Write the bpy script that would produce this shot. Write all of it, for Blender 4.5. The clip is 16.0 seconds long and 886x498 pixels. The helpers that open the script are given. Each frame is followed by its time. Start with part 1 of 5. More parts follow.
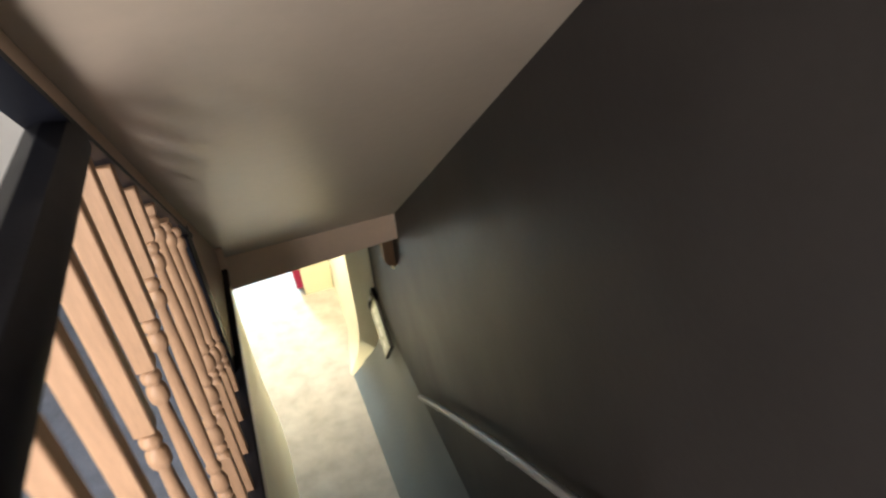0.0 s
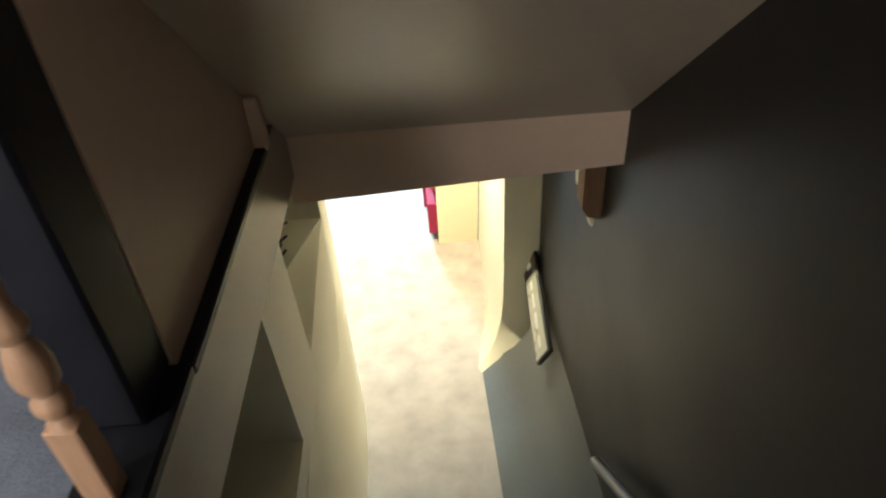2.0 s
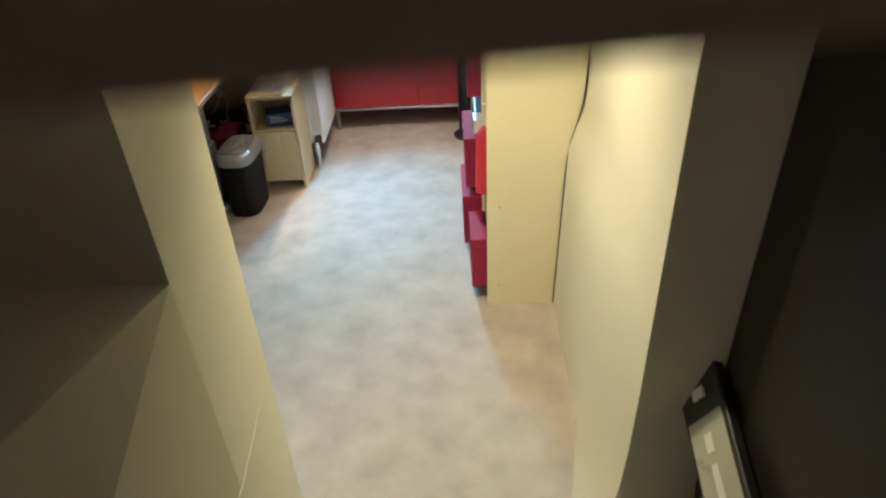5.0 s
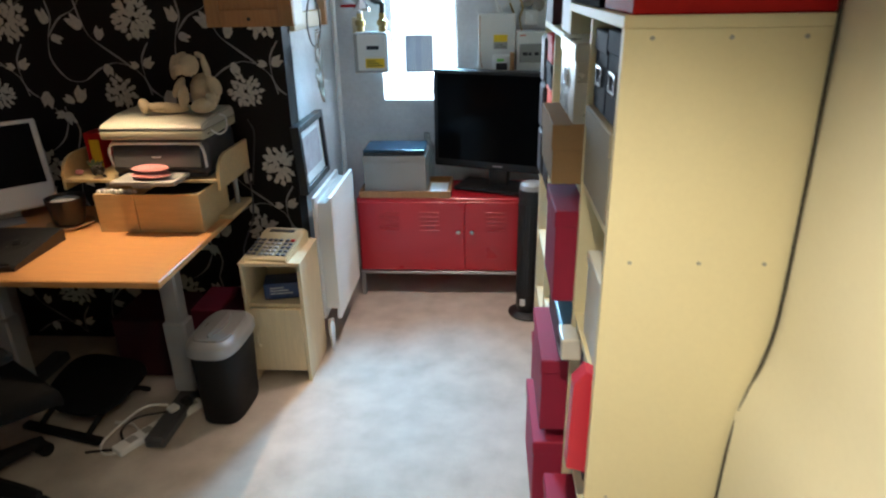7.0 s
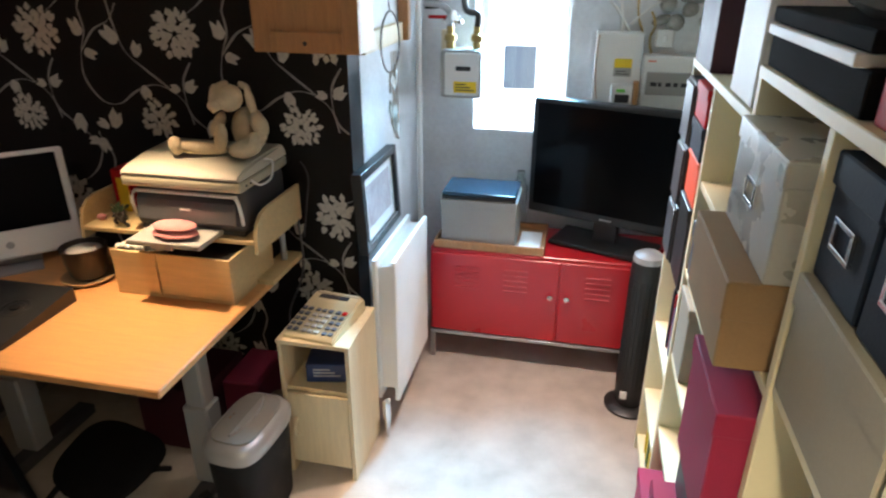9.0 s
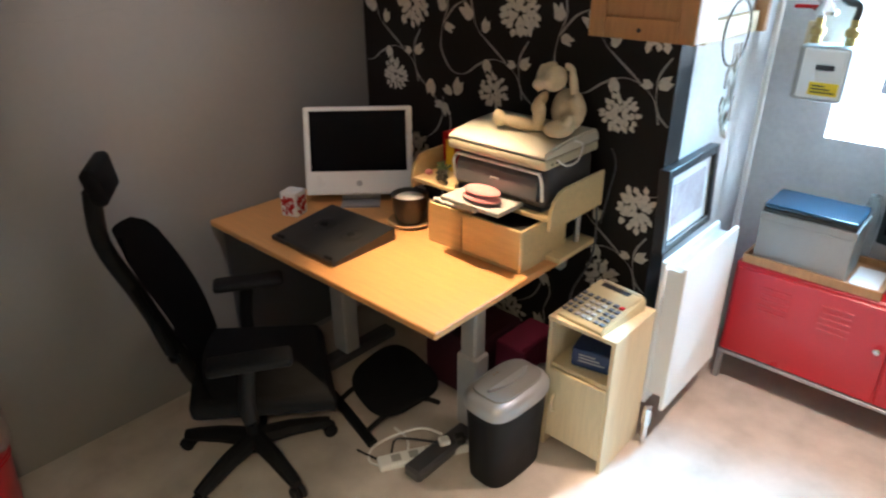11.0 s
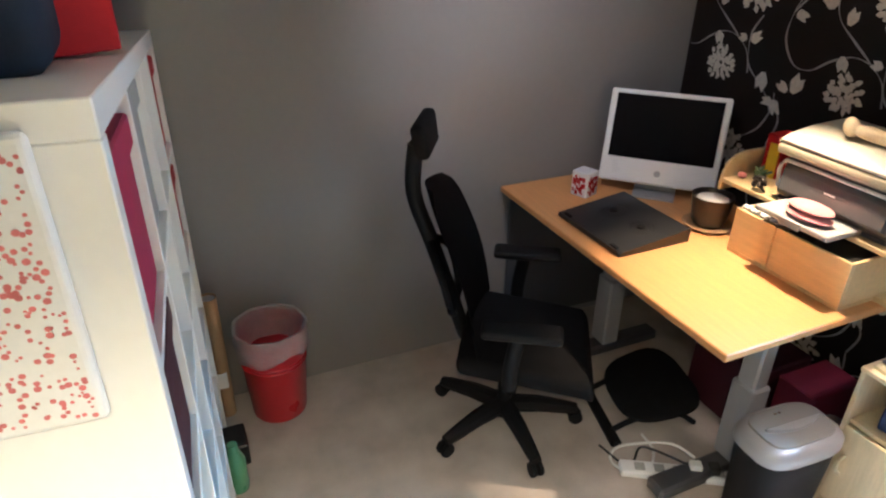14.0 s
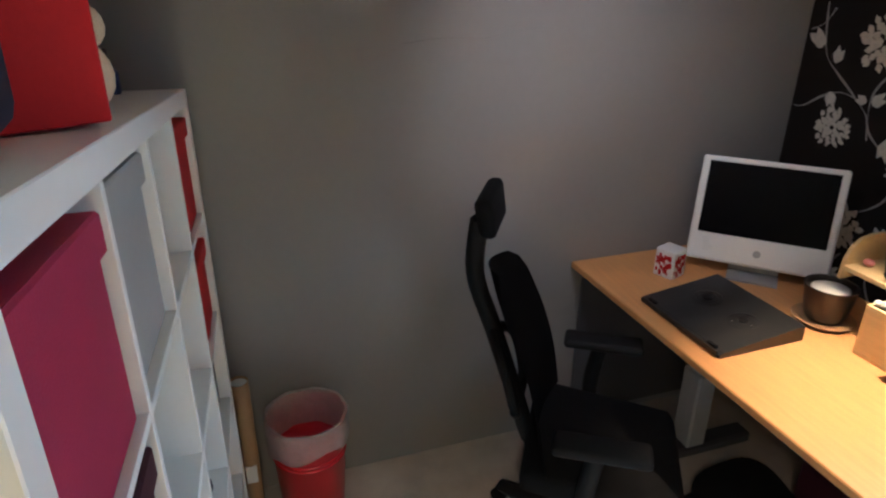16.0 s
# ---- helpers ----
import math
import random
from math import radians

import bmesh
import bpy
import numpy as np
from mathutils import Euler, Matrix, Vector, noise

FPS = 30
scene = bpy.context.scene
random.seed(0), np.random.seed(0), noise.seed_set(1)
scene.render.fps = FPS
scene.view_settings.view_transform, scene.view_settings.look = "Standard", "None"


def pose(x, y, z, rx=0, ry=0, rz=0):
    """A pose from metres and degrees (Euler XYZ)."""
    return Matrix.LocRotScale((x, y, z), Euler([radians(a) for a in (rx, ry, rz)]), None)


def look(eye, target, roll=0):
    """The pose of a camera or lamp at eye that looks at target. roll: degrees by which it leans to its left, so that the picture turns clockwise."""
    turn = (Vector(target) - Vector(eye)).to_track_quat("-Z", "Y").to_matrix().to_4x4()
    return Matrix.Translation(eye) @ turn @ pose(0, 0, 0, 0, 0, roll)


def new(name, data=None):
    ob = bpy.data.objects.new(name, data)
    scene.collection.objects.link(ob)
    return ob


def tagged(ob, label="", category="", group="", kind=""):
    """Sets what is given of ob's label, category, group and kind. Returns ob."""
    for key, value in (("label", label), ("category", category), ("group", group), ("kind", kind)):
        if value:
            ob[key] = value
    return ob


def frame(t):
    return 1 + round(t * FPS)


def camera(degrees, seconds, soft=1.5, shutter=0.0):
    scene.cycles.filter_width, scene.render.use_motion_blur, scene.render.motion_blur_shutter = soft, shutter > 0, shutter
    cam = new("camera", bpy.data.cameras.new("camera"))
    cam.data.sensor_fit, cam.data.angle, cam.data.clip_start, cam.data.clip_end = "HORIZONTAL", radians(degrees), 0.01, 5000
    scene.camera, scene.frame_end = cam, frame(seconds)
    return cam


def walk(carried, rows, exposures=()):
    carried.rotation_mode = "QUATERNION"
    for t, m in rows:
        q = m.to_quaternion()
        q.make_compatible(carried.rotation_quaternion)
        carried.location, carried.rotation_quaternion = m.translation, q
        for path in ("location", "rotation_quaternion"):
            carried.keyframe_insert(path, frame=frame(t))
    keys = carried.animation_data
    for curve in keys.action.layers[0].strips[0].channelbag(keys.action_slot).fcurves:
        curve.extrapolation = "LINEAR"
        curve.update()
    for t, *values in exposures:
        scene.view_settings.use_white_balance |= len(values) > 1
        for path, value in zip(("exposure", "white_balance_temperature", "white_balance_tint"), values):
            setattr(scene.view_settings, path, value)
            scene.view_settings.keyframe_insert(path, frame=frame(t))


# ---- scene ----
cam = camera(69.2, 16.0, soft=2.2, shutter=0.35)
PATH = [
    (0, (0.782, -5.102, 4.273), (1.287, -3.527, 3.149), -5.5),
    (0.5, (0.929, -4.657, 3.956), (1.203, -3.022, 2.837), -4.6),
    (1, (0.969, -4.256, 3.651), (1.142, -2.617, 2.517), -3.9),
    (1.5, (0.947, -3.831, 3.341), (1.057, -2.211, 2.174), -3.6),
    (2, (0.914, -3.481, 3.058), (0.969, -1.871, 1.872), -3.6),
    (2.5, (0.907, -3.159, 2.825), (0.920, -1.559, 1.625), -3.3),
    (3, (0.935, -2.776, 2.571), (0.911, -1.188, 1.356), -4.9),
    (3.2, (0.936, -2.639, 2.474), (0.902, -1.053, 1.256), -5.7),
    (5.3, (0.856, -1.566, 1.867), (0.824, 0.134, 0.814), -2.0),
    (5.5, (0.824, -1.462, 1.780), (0.802, 0.268, 0.776), -1.2),
    (6, (0.769, -1.187, 1.733), (0.722, 0.597, 0.830), -1.0),
    (6.5, (0.788, -0.909, 1.795), (0.699, 0.911, 0.970), -1.2),
    (7, (0.765, -0.577, 1.802), (0.634, 1.266, 1.035), -1.1),
    (7.5, (0.689, -0.237, 1.831), (0.519, 1.602, 1.062), -0.9),
    (8, (0.648, 0.046, 1.873), (0.430, 1.870, 1.081), -0.7),
    (8.2, (0.639, 0.103, 1.886), (0.419, 1.922, 1.085), -0.7),
    (10.3, (0.790, 0.220, 1.952), (-0.190, 1.739, 1.098), 0.4),
    (10.5, (0.791, 0.236, 1.944), (-0.276, 1.692, 1.083), -0.1),
    (11, (0.764, 0.203, 1.950), (-0.450, 1.531, 1.077), -0.3),
    (11.5, (0.713, 0.161, 1.942), (-0.624, 1.357, 1.057), 0.1),
    (12, (0.671, 0.129, 1.933), (-0.769, 1.184, 1.030), 0.2),
    (12.5, (0.649, 0.106, 1.927), (-0.863, 1.037, 1.007), 0.5),
    (13, (0.620, 0.077, 1.935), (-0.931, 0.922, 0.996), 0.8),
    (13.5, (0.616, 0.083, 1.941), (-0.964, 0.859, 0.991), 0.9),
    (14, (0.619, 0.097, 1.949), (-0.995, 0.812, 1.009), 0.7),
    (14.5, (0.590, 0.107, 1.975), (-1.057, 0.780, 1.061), 0.3),
    (15, (0.504, 0.138, 1.967), (-1.172, 0.795, 1.095), 0.1),
    (15.5, (0.356, 0.181, 1.969), (-1.331, 0.834, 1.116), 0.2),
    (16, (0.294, 0.191, 1.916), (-1.440, 0.778, 1.110), 0.3),
]
walk(cam, [(t, look(eye, target, roll)) for t, eye, target, roll in PATH],
     exposures=[(0.0, 1.1, 6300, 9), (1.5, 1.02, 6300, 9), (3.2, 0.68, 6300, 9), (5.3, -0.46, 6450, 11), (6.0, -0.6, 6400, 13), (7.0, -0.4, 6300, 15), (8.2, -0.04, 6550, 18),
                (10.3, 0.5, 6600, 18), (11.5, 0.75, 6300, 17), (12.5, 1.05, 5900, 17), (14.5, 0.95, 5700, 18), (15.2, 0.85, 5700, 18), (16.0, 0.65, 5700, 18)])

# ---- world and light ----
world = bpy.data.worlds.new("sky")
scene.world = world
world.use_nodes = True
wn = world.node_tree
sky = wn.nodes.new("ShaderNodeTexSky")
sky.sky_type = "NISHITA"
sky.sun_disc = False
sky.sun_elevation = radians(40)
sky.sun_rotation = radians(200)
wn.links.new(sky.outputs["Color"], wn.nodes["Background"].inputs["Color"])
wn.nodes["Background"].inputs["Strength"].default_value = 0.12


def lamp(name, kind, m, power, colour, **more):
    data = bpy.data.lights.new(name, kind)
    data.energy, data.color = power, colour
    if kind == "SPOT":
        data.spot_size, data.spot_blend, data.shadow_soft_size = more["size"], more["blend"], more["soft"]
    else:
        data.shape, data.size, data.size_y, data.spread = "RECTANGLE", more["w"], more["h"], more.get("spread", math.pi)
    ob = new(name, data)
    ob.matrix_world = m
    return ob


WARM, COOL = (1.0, 0.78, 0.5), (0.66, 0.85, 1.0)
# recessed ceiling spots, unseen, each set over its light pool: passage, desk, cabinet end
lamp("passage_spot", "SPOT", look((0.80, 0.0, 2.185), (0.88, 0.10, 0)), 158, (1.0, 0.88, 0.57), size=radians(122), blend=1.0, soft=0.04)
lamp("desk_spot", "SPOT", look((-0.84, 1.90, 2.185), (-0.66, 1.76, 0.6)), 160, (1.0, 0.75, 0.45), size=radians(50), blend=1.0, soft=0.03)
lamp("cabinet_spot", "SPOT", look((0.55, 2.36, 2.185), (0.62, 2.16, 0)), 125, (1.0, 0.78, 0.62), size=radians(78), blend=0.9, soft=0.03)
# fill light added to brighten the grey alcove wall; no fitting is known there
lamp("alcove_fill", "SPOT", look((-0.95, 1.08, 2.185), (-1.8, 1.5, 1.35)), 27, (1.0, 0.94, 0.90), size=radians(96), blend=1.0, soft=0.12)
# daylight through the basement window, then two added lights for the upstairs hall
lamp("window_daylight", "AREA", look((0.37, 3.62, 1.78), (0.30, 1.30, 0)), 22, (0.22, 0.66, 1.0), w=0.34, h=0.36, spread=radians(64))
lamp("window_skylight", "AREA", look((0.37, 3.64, 1.56), (0.37, 2.6, 1.3)), 20, (0.66, 0.87, 1.0), w=0.38, h=0.7)
# unseen area light behind the landing stands for hall daylight; no window is modelled
lamp("hall_daylight", "AREA", look((-0.45, -6.2, 3.7), (0.7, -3.7, 3.1)), 52, (1.0, 0.92, 0.88), w=0.9, h=1.4)
# fill light added over the hall to lift carpet and spindles
lamp("hall_fill", "SPOT", look((-0.35, -3.6, 4.9), (-0.35, -2.9, 2.3)), 36, (1.0, 0.92, 0.84), size=radians(150), blend=0.8, soft=0.08)

# ---- materials ----
def material(name, colour, rough=0.6, metal=0.0, vary=0.12, scale=8.0, fine=120.0, bump=0.15, coat=0.0, spec=0.5, stretch=None, mottle=None, emit=0.0, detail=4.0, wave=0.0):
    """A surface with broad and fine variation; stretch draws the grain out along one axis; mottle adds broad stains of a second colour."""
    m = bpy.data.materials.new(name)
    m.use_nodes = True
    t = m.node_tree
    b = t.nodes["Principled BSDF"]
    b.inputs["Roughness"].default_value = rough
    b.inputs["Metallic"].default_value = metal
    b.inputs["Coat Weight"].default_value = coat
    b.inputs["Specular IOR Level"].default_value = spec
    co = t.nodes.new("ShaderNodeTexCoord")
    mp = t.nodes.new("ShaderNodeMapping")
    mp.inputs["Scale"].default_value = stretch or (1, 1, 1)
    t.links.new(co.outputs["Object"], mp.inputs["Vector"])
    big, small = t.nodes.new("ShaderNodeTexNoise"), t.nodes.new("ShaderNodeTexNoise")
    big.inputs["Scale"].default_value, big.inputs["Detail"].default_value = scale, detail
    small.inputs["Scale"].default_value, small.inputs["Detail"].default_value = fine, 3
    t.links.new(mp.outputs["Vector"], big.inputs["Vector"])
    t.links.new(mp.outputs["Vector"], small.inputs["Vector"])
    mix = t.nodes.new("ShaderNodeMix")
    mix.data_type = "FLOAT"
    mix.inputs[0].default_value = 0.35
    t.links.new(big.outputs["Fac"], mix.inputs[2])
    t.links.new(small.outputs["Fac"], mix.inputs[3])
    ramp = t.nodes.new("ShaderNodeValToRGB")
    ramp.color_ramp.elements[0].position, ramp.color_ramp.elements[1].position = 0.32, 0.68
    if wave:
        ramp.color_ramp.elements[0].position, ramp.color_ramp.elements[1].position = 0.0, 1.0
    dark = mottle or tuple(c * (1 - vary) for c in colour)
    lite = tuple(min(1, c * (1 + vary)) for c in colour)
    ramp.color_ramp.elements[0].color = (*dark, 1)
    ramp.color_ramp.elements[1].color = (*lite, 1)
    t.links.new(mix.outputs[0], ramp.inputs["Fac"])
    t.links.new(ramp.outputs["Color"], b.inputs["Base Color"])
    rr = t.nodes.new("ShaderNodeMapRange")
    rr.inputs[3].default_value, rr.inputs[4].default_value = (rough, rough) if wave else (max(0.02, rough - 0.1), min(1, rough + 0.1))
    t.links.new(big.outputs["Fac"], rr.inputs[0])
    t.links.new(rr.outputs[0], b.inputs["Roughness"])
    if bump:
        bp = t.nodes.new("ShaderNodeBump")
        bp.inputs["Strength"].default_value, bp.inputs["Distance"].default_value = bump, 0.004
        t.links.new(small.outputs["Fac"], bp.inputs["Height"])
        t.links.new(bp.outputs["Normal"], b.inputs["Normal"])
        if wave:
            swell, wb = t.nodes.new("ShaderNodeTexNoise"), t.nodes.new("ShaderNodeBump")
            swell.inputs["Scale"].default_value, swell.inputs["Detail"].default_value = 1.7, 0.5
            wb.inputs["Strength"].default_value, wb.inputs["Distance"].default_value = 1.0, wave
            t.links.new(co.outputs["Object"], swell.inputs["Vector"])
            t.links.new(swell.outputs["Fac"], wb.inputs["Height"])
            t.links.new(wb.outputs["Normal"], bp.inputs["Normal"])
    if emit:
        b.inputs["Emission Color"].default_value = (*colour, 1)
        b.inputs["Emission Strength"].default_value = emit
    return m


def glassy(name, colour, rough=0.05, trans=0.9):
    m = bpy.data.materials.new(name)
    m.use_nodes = True
    b = m.node_tree.nodes["Principled BSDF"]
    b.inputs["Base Color"].default_value = (*colour, 1)
    b.inputs["Roughness"].default_value, b.inputs["Transmission Weight"].default_value = rough, trans
    return m


CARPET = material("carpet", (0.52, 0.46, 0.41), 0.95, vary=0.14, scale=6.0, fine=260, bump=0.8, mottle=(0.39, 0.335, 0.292), spec=0.1, detail=7)
CREAM = material("cream_paint", (0.78, 0.74, 0.60), 0.55, vary=0.03, scale=3, fine=60, bump=0.06)
CREAM_BOARD = material("cream_board", (0.80, 0.73, 0.515), 0.5, vary=0.035, scale=2.5, fine=90, bump=0.05)
WHITE_WALL = material("white_wall", (0.76, 0.78, 0.80), 0.6, vary=0.05, scale=4, fine=50, bump=0.2, mottle=(0.62, 0.63, 0.65))
GREY_WALL = material("grey_satin_wall", (0.225, 0.212, 0.205), 0.30, vary=0.10, scale=1.6, fine=30, bump=0.10, wave=0.045)
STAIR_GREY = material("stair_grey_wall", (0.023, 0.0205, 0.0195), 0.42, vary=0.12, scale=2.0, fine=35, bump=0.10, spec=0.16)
# foot tone set about five times paler than the wall above it
FOOT_GREY = material("foot_pale_grey", (0.11, 0.115, 0.115), 0.45, vary=0.1, scale=3, fine=40, bump=0.12)
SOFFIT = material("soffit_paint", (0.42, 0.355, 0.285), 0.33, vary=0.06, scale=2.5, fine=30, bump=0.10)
BEAM = material("beam_paint", (0.76, 0.585, 0.445), 0.5, vary=0.05, scale=3, fine=40, bump=0.1)
CEIL = material("ceiling_paint", (0.78, 0.76, 0.72), 0.7, vary=0.03, scale=3, fine=60, bump=0.08)
PAPER = material("dark_wallpaper", (0.012, 0.009, 0.008), 0.6, vary=0.15, scale=6, fine=200, bump=0.12, spec=0.2)
PRINT = material("pale_print", (0.57, 0.54, 0.48), 0.45, vary=0.18, scale=60, fine=300, bump=0.2)
STEM = material("stem_print", (0.29, 0.28, 0.265), 0.4, vary=0.12, scale=40, fine=200, bump=0.1)
HALL_CARPET = material("blue_grey_carpet", (0.17, 0.195, 0.25), 0.95, vary=0.2, scale=14, fine=220, bump=0.6, spec=0.1)
BLACK_PAINT = material("black_gloss_paint", (0.011, 0.012, 0.017), 0.4, spec=0.25, vary=0.2, scale=10, bump=0.05)
PINE = material("pale_pine", (0.47, 0.29, 0.175), 0.5, vary=0.13, scale=14, fine=90, bump=0.08, stretch=(6, 6, 0.6))
BIRCH = material("birch_veneer", (0.62, 0.46, 0.24), 0.45, vary=0.10, scale=9, fine=80, bump=0.06, stretch=(0.7, 7, 7))
BEECH = material("beech_desktop", (0.60, 0.29, 0.105), 0.42, vary=0.10, scale=8, fine=80, bump=0.05, stretch=(0.8, 9, 9))
PALE_WOOD = material("bleached_pine", (0.66, 0.55, 0.36), 0.5, vary=0.09, scale=10, fine=80, bump=0.08, stretch=(7, 7, 0.7))
OAK = material("honey_oak", (0.40, 0.20, 0.085), 0.42, vary=0.16, scale=10, fine=80, bump=0.08, stretch=(7, 7, 0.8))
RED_METAL = material("red_lacquer_steel", (0.50, 0.012, 0.022), 0.3, vary=0.06, scale=3, fine=60, bump=0.03, coat=0.2)
RED_CLOTH = material("raspberry_board", (0.33, 0.012, 0.055), 0.7, vary=0.12, scale=12, fine=300, bump=0.25)
RED_BOX = material("red_board", (0.46, 0.012, 0.013), 0.6, vary=0.08, scale=5, fine=120, bump=0.1, spec=0.2)
STEEL = material("grey_steel", (0.42, 0.43, 0.44), 0.35, metal=0.8, vary=0.08, scale=14, bump=0.05)
CHROME = material("bright_metal", (0.75, 0.75, 0.76), 0.18, metal=1.0, vary=0.04, scale=10, bump=0.02)
SILVER = material("silver_plastic", (0.36, 0.36, 0.37), 0.35, metal=0.25, vary=0.05, scale=10, fine=200, bump=0.05)
GREY_PLASTIC = material("grey_plastic", (0.065, 0.065, 0.072), 0.4, vary=0.06, scale=8, fine=200, bump=0.06)
BLACK_PLASTIC = material("black_plastic", (0.014, 0.014, 0.015), 0.42, vary=0.2, scale=10, fine=250, bump=0.12)
BLACK_MESH = material("black_mesh_cloth", (0.009, 0.009, 0.010), 0.9, vary=0.3, scale=20, fine=400, bump=0.5, spec=0.1)
SCREEN = material("black_screen", (0.004, 0.004, 0.005), 0.14, vary=0.1, scale=0.7, fine=1, bump=0.0, spec=0.06, detail=0)
WHITE_PLASTIC = material("white_plastic", (0.72, 0.71, 0.69), 0.3, vary=0.03, scale=6, fine=150, bump=0.03)
BEIGE_PLASTIC = material("beige_plastic", (0.47, 0.43, 0.31), 0.45, vary=0.05, scale=8, fine=150, bump=0.06)
WHITE_LAM = material("white_laminate", (0.80, 0.79, 0.76), 0.38, vary=0.025, scale=3, fine=60, bump=0.03)
RAD_WHITE = material("white_enamel", (0.80, 0.80, 0.79), 0.32, vary=0.03, scale=5, bump=0.04)
NAVY = material("navy_board", (0.014, 0.022, 0.038), 0.7, vary=0.12, scale=8, fine=200, bump=0.15, spec=0.25)
TAUPE = material("taupe_board", (0.30, 0.27, 0.21), 0.65, vary=0.08, scale=6, fine=180, bump=0.12)
KRAFT = material("brown_card", (0.36, 0.22, 0.11), 0.75, vary=0.10, scale=7, fine=160, bump=0.15)
FOIL = material("silver_card", (0.66, 0.65, 0.62), 0.28, metal=0.3, vary=0.06, scale=9, fine=100, bump=0.2)
GREYBOX = material("grey_card", (0.33, 0.325, 0.31), 0.65, vary=0.06, scale=6, fine=150, bump=0.1)
WHITE_CARD = material("white_card", (0.75, 0.75, 0.74), 0.55, vary=0.05, scale=6, fine=120, bump=0.08)
PLUSH = material("cream_plush", (0.62, 0.50, 0.34), 0.95, vary=0.15, scale=25, fine=300, bump=0.7, spec=0.15)
PINK = material("pink_fabric", (0.62, 0.24, 0.24), 0.85, vary=0.12, scale=20, fine=250, bump=0.3)
CLEAR = glassy("window_glass", (0.95, 0.98, 1.0), 0.02, 1.0)
YELLOW = material("yellow_label", (0.80, 0.55, 0.02), 0.5, vary=0.05)
BLUE = material("blue_packet", (0.012, 0.03, 0.11), 0.35, vary=0.2, scale=15)
ORANGE_RED = material("orange_red_board", (0.70, 0.09, 0.03), 0.5, vary=0.08)
GREEN_LEAF = material("dark_leaf", (0.05, 0.09, 0.03), 0.5, vary=0.3, scale=30)
DARK_CLAY = material("dark_glaze", (0.035, 0.03, 0.027), 0.35, vary=0.2, scale=20)
STONE = material("rough_stone", (0.30, 0.28, 0.25), 0.85, vary=0.3, scale=12, fine=60, bump=0.8)
BRASS = material("old_brass", (0.45, 0.33, 0.14), 0.35, metal=0.9, vary=0.15, scale=20)
INK = material("dark_ink", (0.02, 0.02, 0.025), 0.6, vary=0.1)
# raspberry board with the under-desk shade put into its colour
SHADED_RED_CLOTH = material("shaded_raspberry_board", (0.13, 0.006, 0.03), 0.7, vary=0.2, scale=10, bump=0.2)
MAROON = material("dark_maroon", (0.045, 0.004, 0.011), 0.6, vary=0.2, scale=10, bump=0.2)

# ---- builders ----
def box(bm, x0, x1, y0, y1, z0, z1, bevel=0.0, seg=1):
    m = Matrix.LocRotScale(((x0 + x1) / 2, (y0 + y1) / 2, (z0 + z1) / 2), None, (abs(x1 - x0), abs(y1 - y0), abs(z1 - z0)))
    out = bmesh.ops.create_cube(bm, size=1.0, matrix=m)
    if bevel:
        edges = {e for v in out["verts"] for e in v.link_edges}
        bmesh.ops.bevel(bm, geom=list(edges), offset=bevel, segments=seg, profile=0.5, affect="EDGES")
    return bm


def cube(x0, x1, y0, y1, z0, z1, bevel=0.0, seg=1):
    return box(bmesh.new(), x0, x1, y0, y1, z0, z1, bevel, seg)


def lathe(bm, profile, centre=(0, 0, 0), seg=20, square=()):
    """Turn a profile of (radius, height) round z; rings named in square are drawn square."""
    rings = []
    for k, (r, z) in enumerate(profile):
        ring = []
        for i in range(seg):
            a = 2 * math.pi * i / seg + math.pi / 4
            f = r
            if k in square:
                f = r / max(abs(math.cos(a)), abs(math.sin(a)))
            ring.append(bm.verts.new((centre[0] + f * math.cos(a), centre[1] + f * math.sin(a), centre[2] + z)))
        rings.append(ring)
    for a, b in zip(rings, rings[1:]):
        for i in range(seg):
            bm.faces.new((a[i], a[(i + 1) % seg], b[(i + 1) % seg], b[i]))
    bm.faces.new(rings[0][::-1])
    bm.faces.new(rings[-1])
    return bm


def sweep(bm, points, r, seg=8, close=True):
    """A round tube along points; r may be one radius or one for each point."""
    pts = [Vector(p) for p in points]
    rings = []
    for k, p in enumerate(pts):
        d = (pts[min(k + 1, len(pts) - 1)] - pts[max(k - 1, 0)]).normalized()
        side = d.cross(Vector((0, 0, 1)) if abs(d.z) < 0.9 else Vector((1, 0, 0))).normalized()
        up = side.cross(d)
        rad = r[k] if isinstance(r, (list, tuple)) else r
        rings.append([bm.verts.new(p + rad * (math.cos(2 * math.pi * i / seg) * side + math.sin(2 * math.pi * i / seg) * up)) for i in range(seg)])
    for a, b in zip(rings, rings[1:]):
        for i in range(seg):
            bm.faces.new((a[i], a[(i + 1) % seg], b[(i + 1) % seg], b[i]))
    if close:
        bm.faces.new(rings[0][::-1])
        bm.faces.new(rings[-1])
    return bm


def curve(points, n=8):
    """Smooth points through the given ones."""
    p = [Vector(q) for q in points]
    out = []
    for i in range(len(p) - 1):
        a, b, c, d = p[max(i - 1, 0)], p[i], p[i + 1], p[min(i + 2, len(p) - 1)]
        for k in range(n):
            t = k / n
            out.append(0.5 * (2 * b + (c - a) * t + (2 * a - 5 * b + 4 * c - d) * t * t + (3 * b - a - 3 * c + d) * t ** 3))
    return out + [p[-1]]


def ball(bm, centre, size, turn=(0, 0, 0), seg=14):
    m = Matrix.LocRotScale(centre, Euler([radians(a) for a in turn]), size)
    bmesh.ops.create_uvsphere(bm, u_segments=seg, v_segments=max(6, seg // 2 + 1), radius=1.0, matrix=m)
    return bm


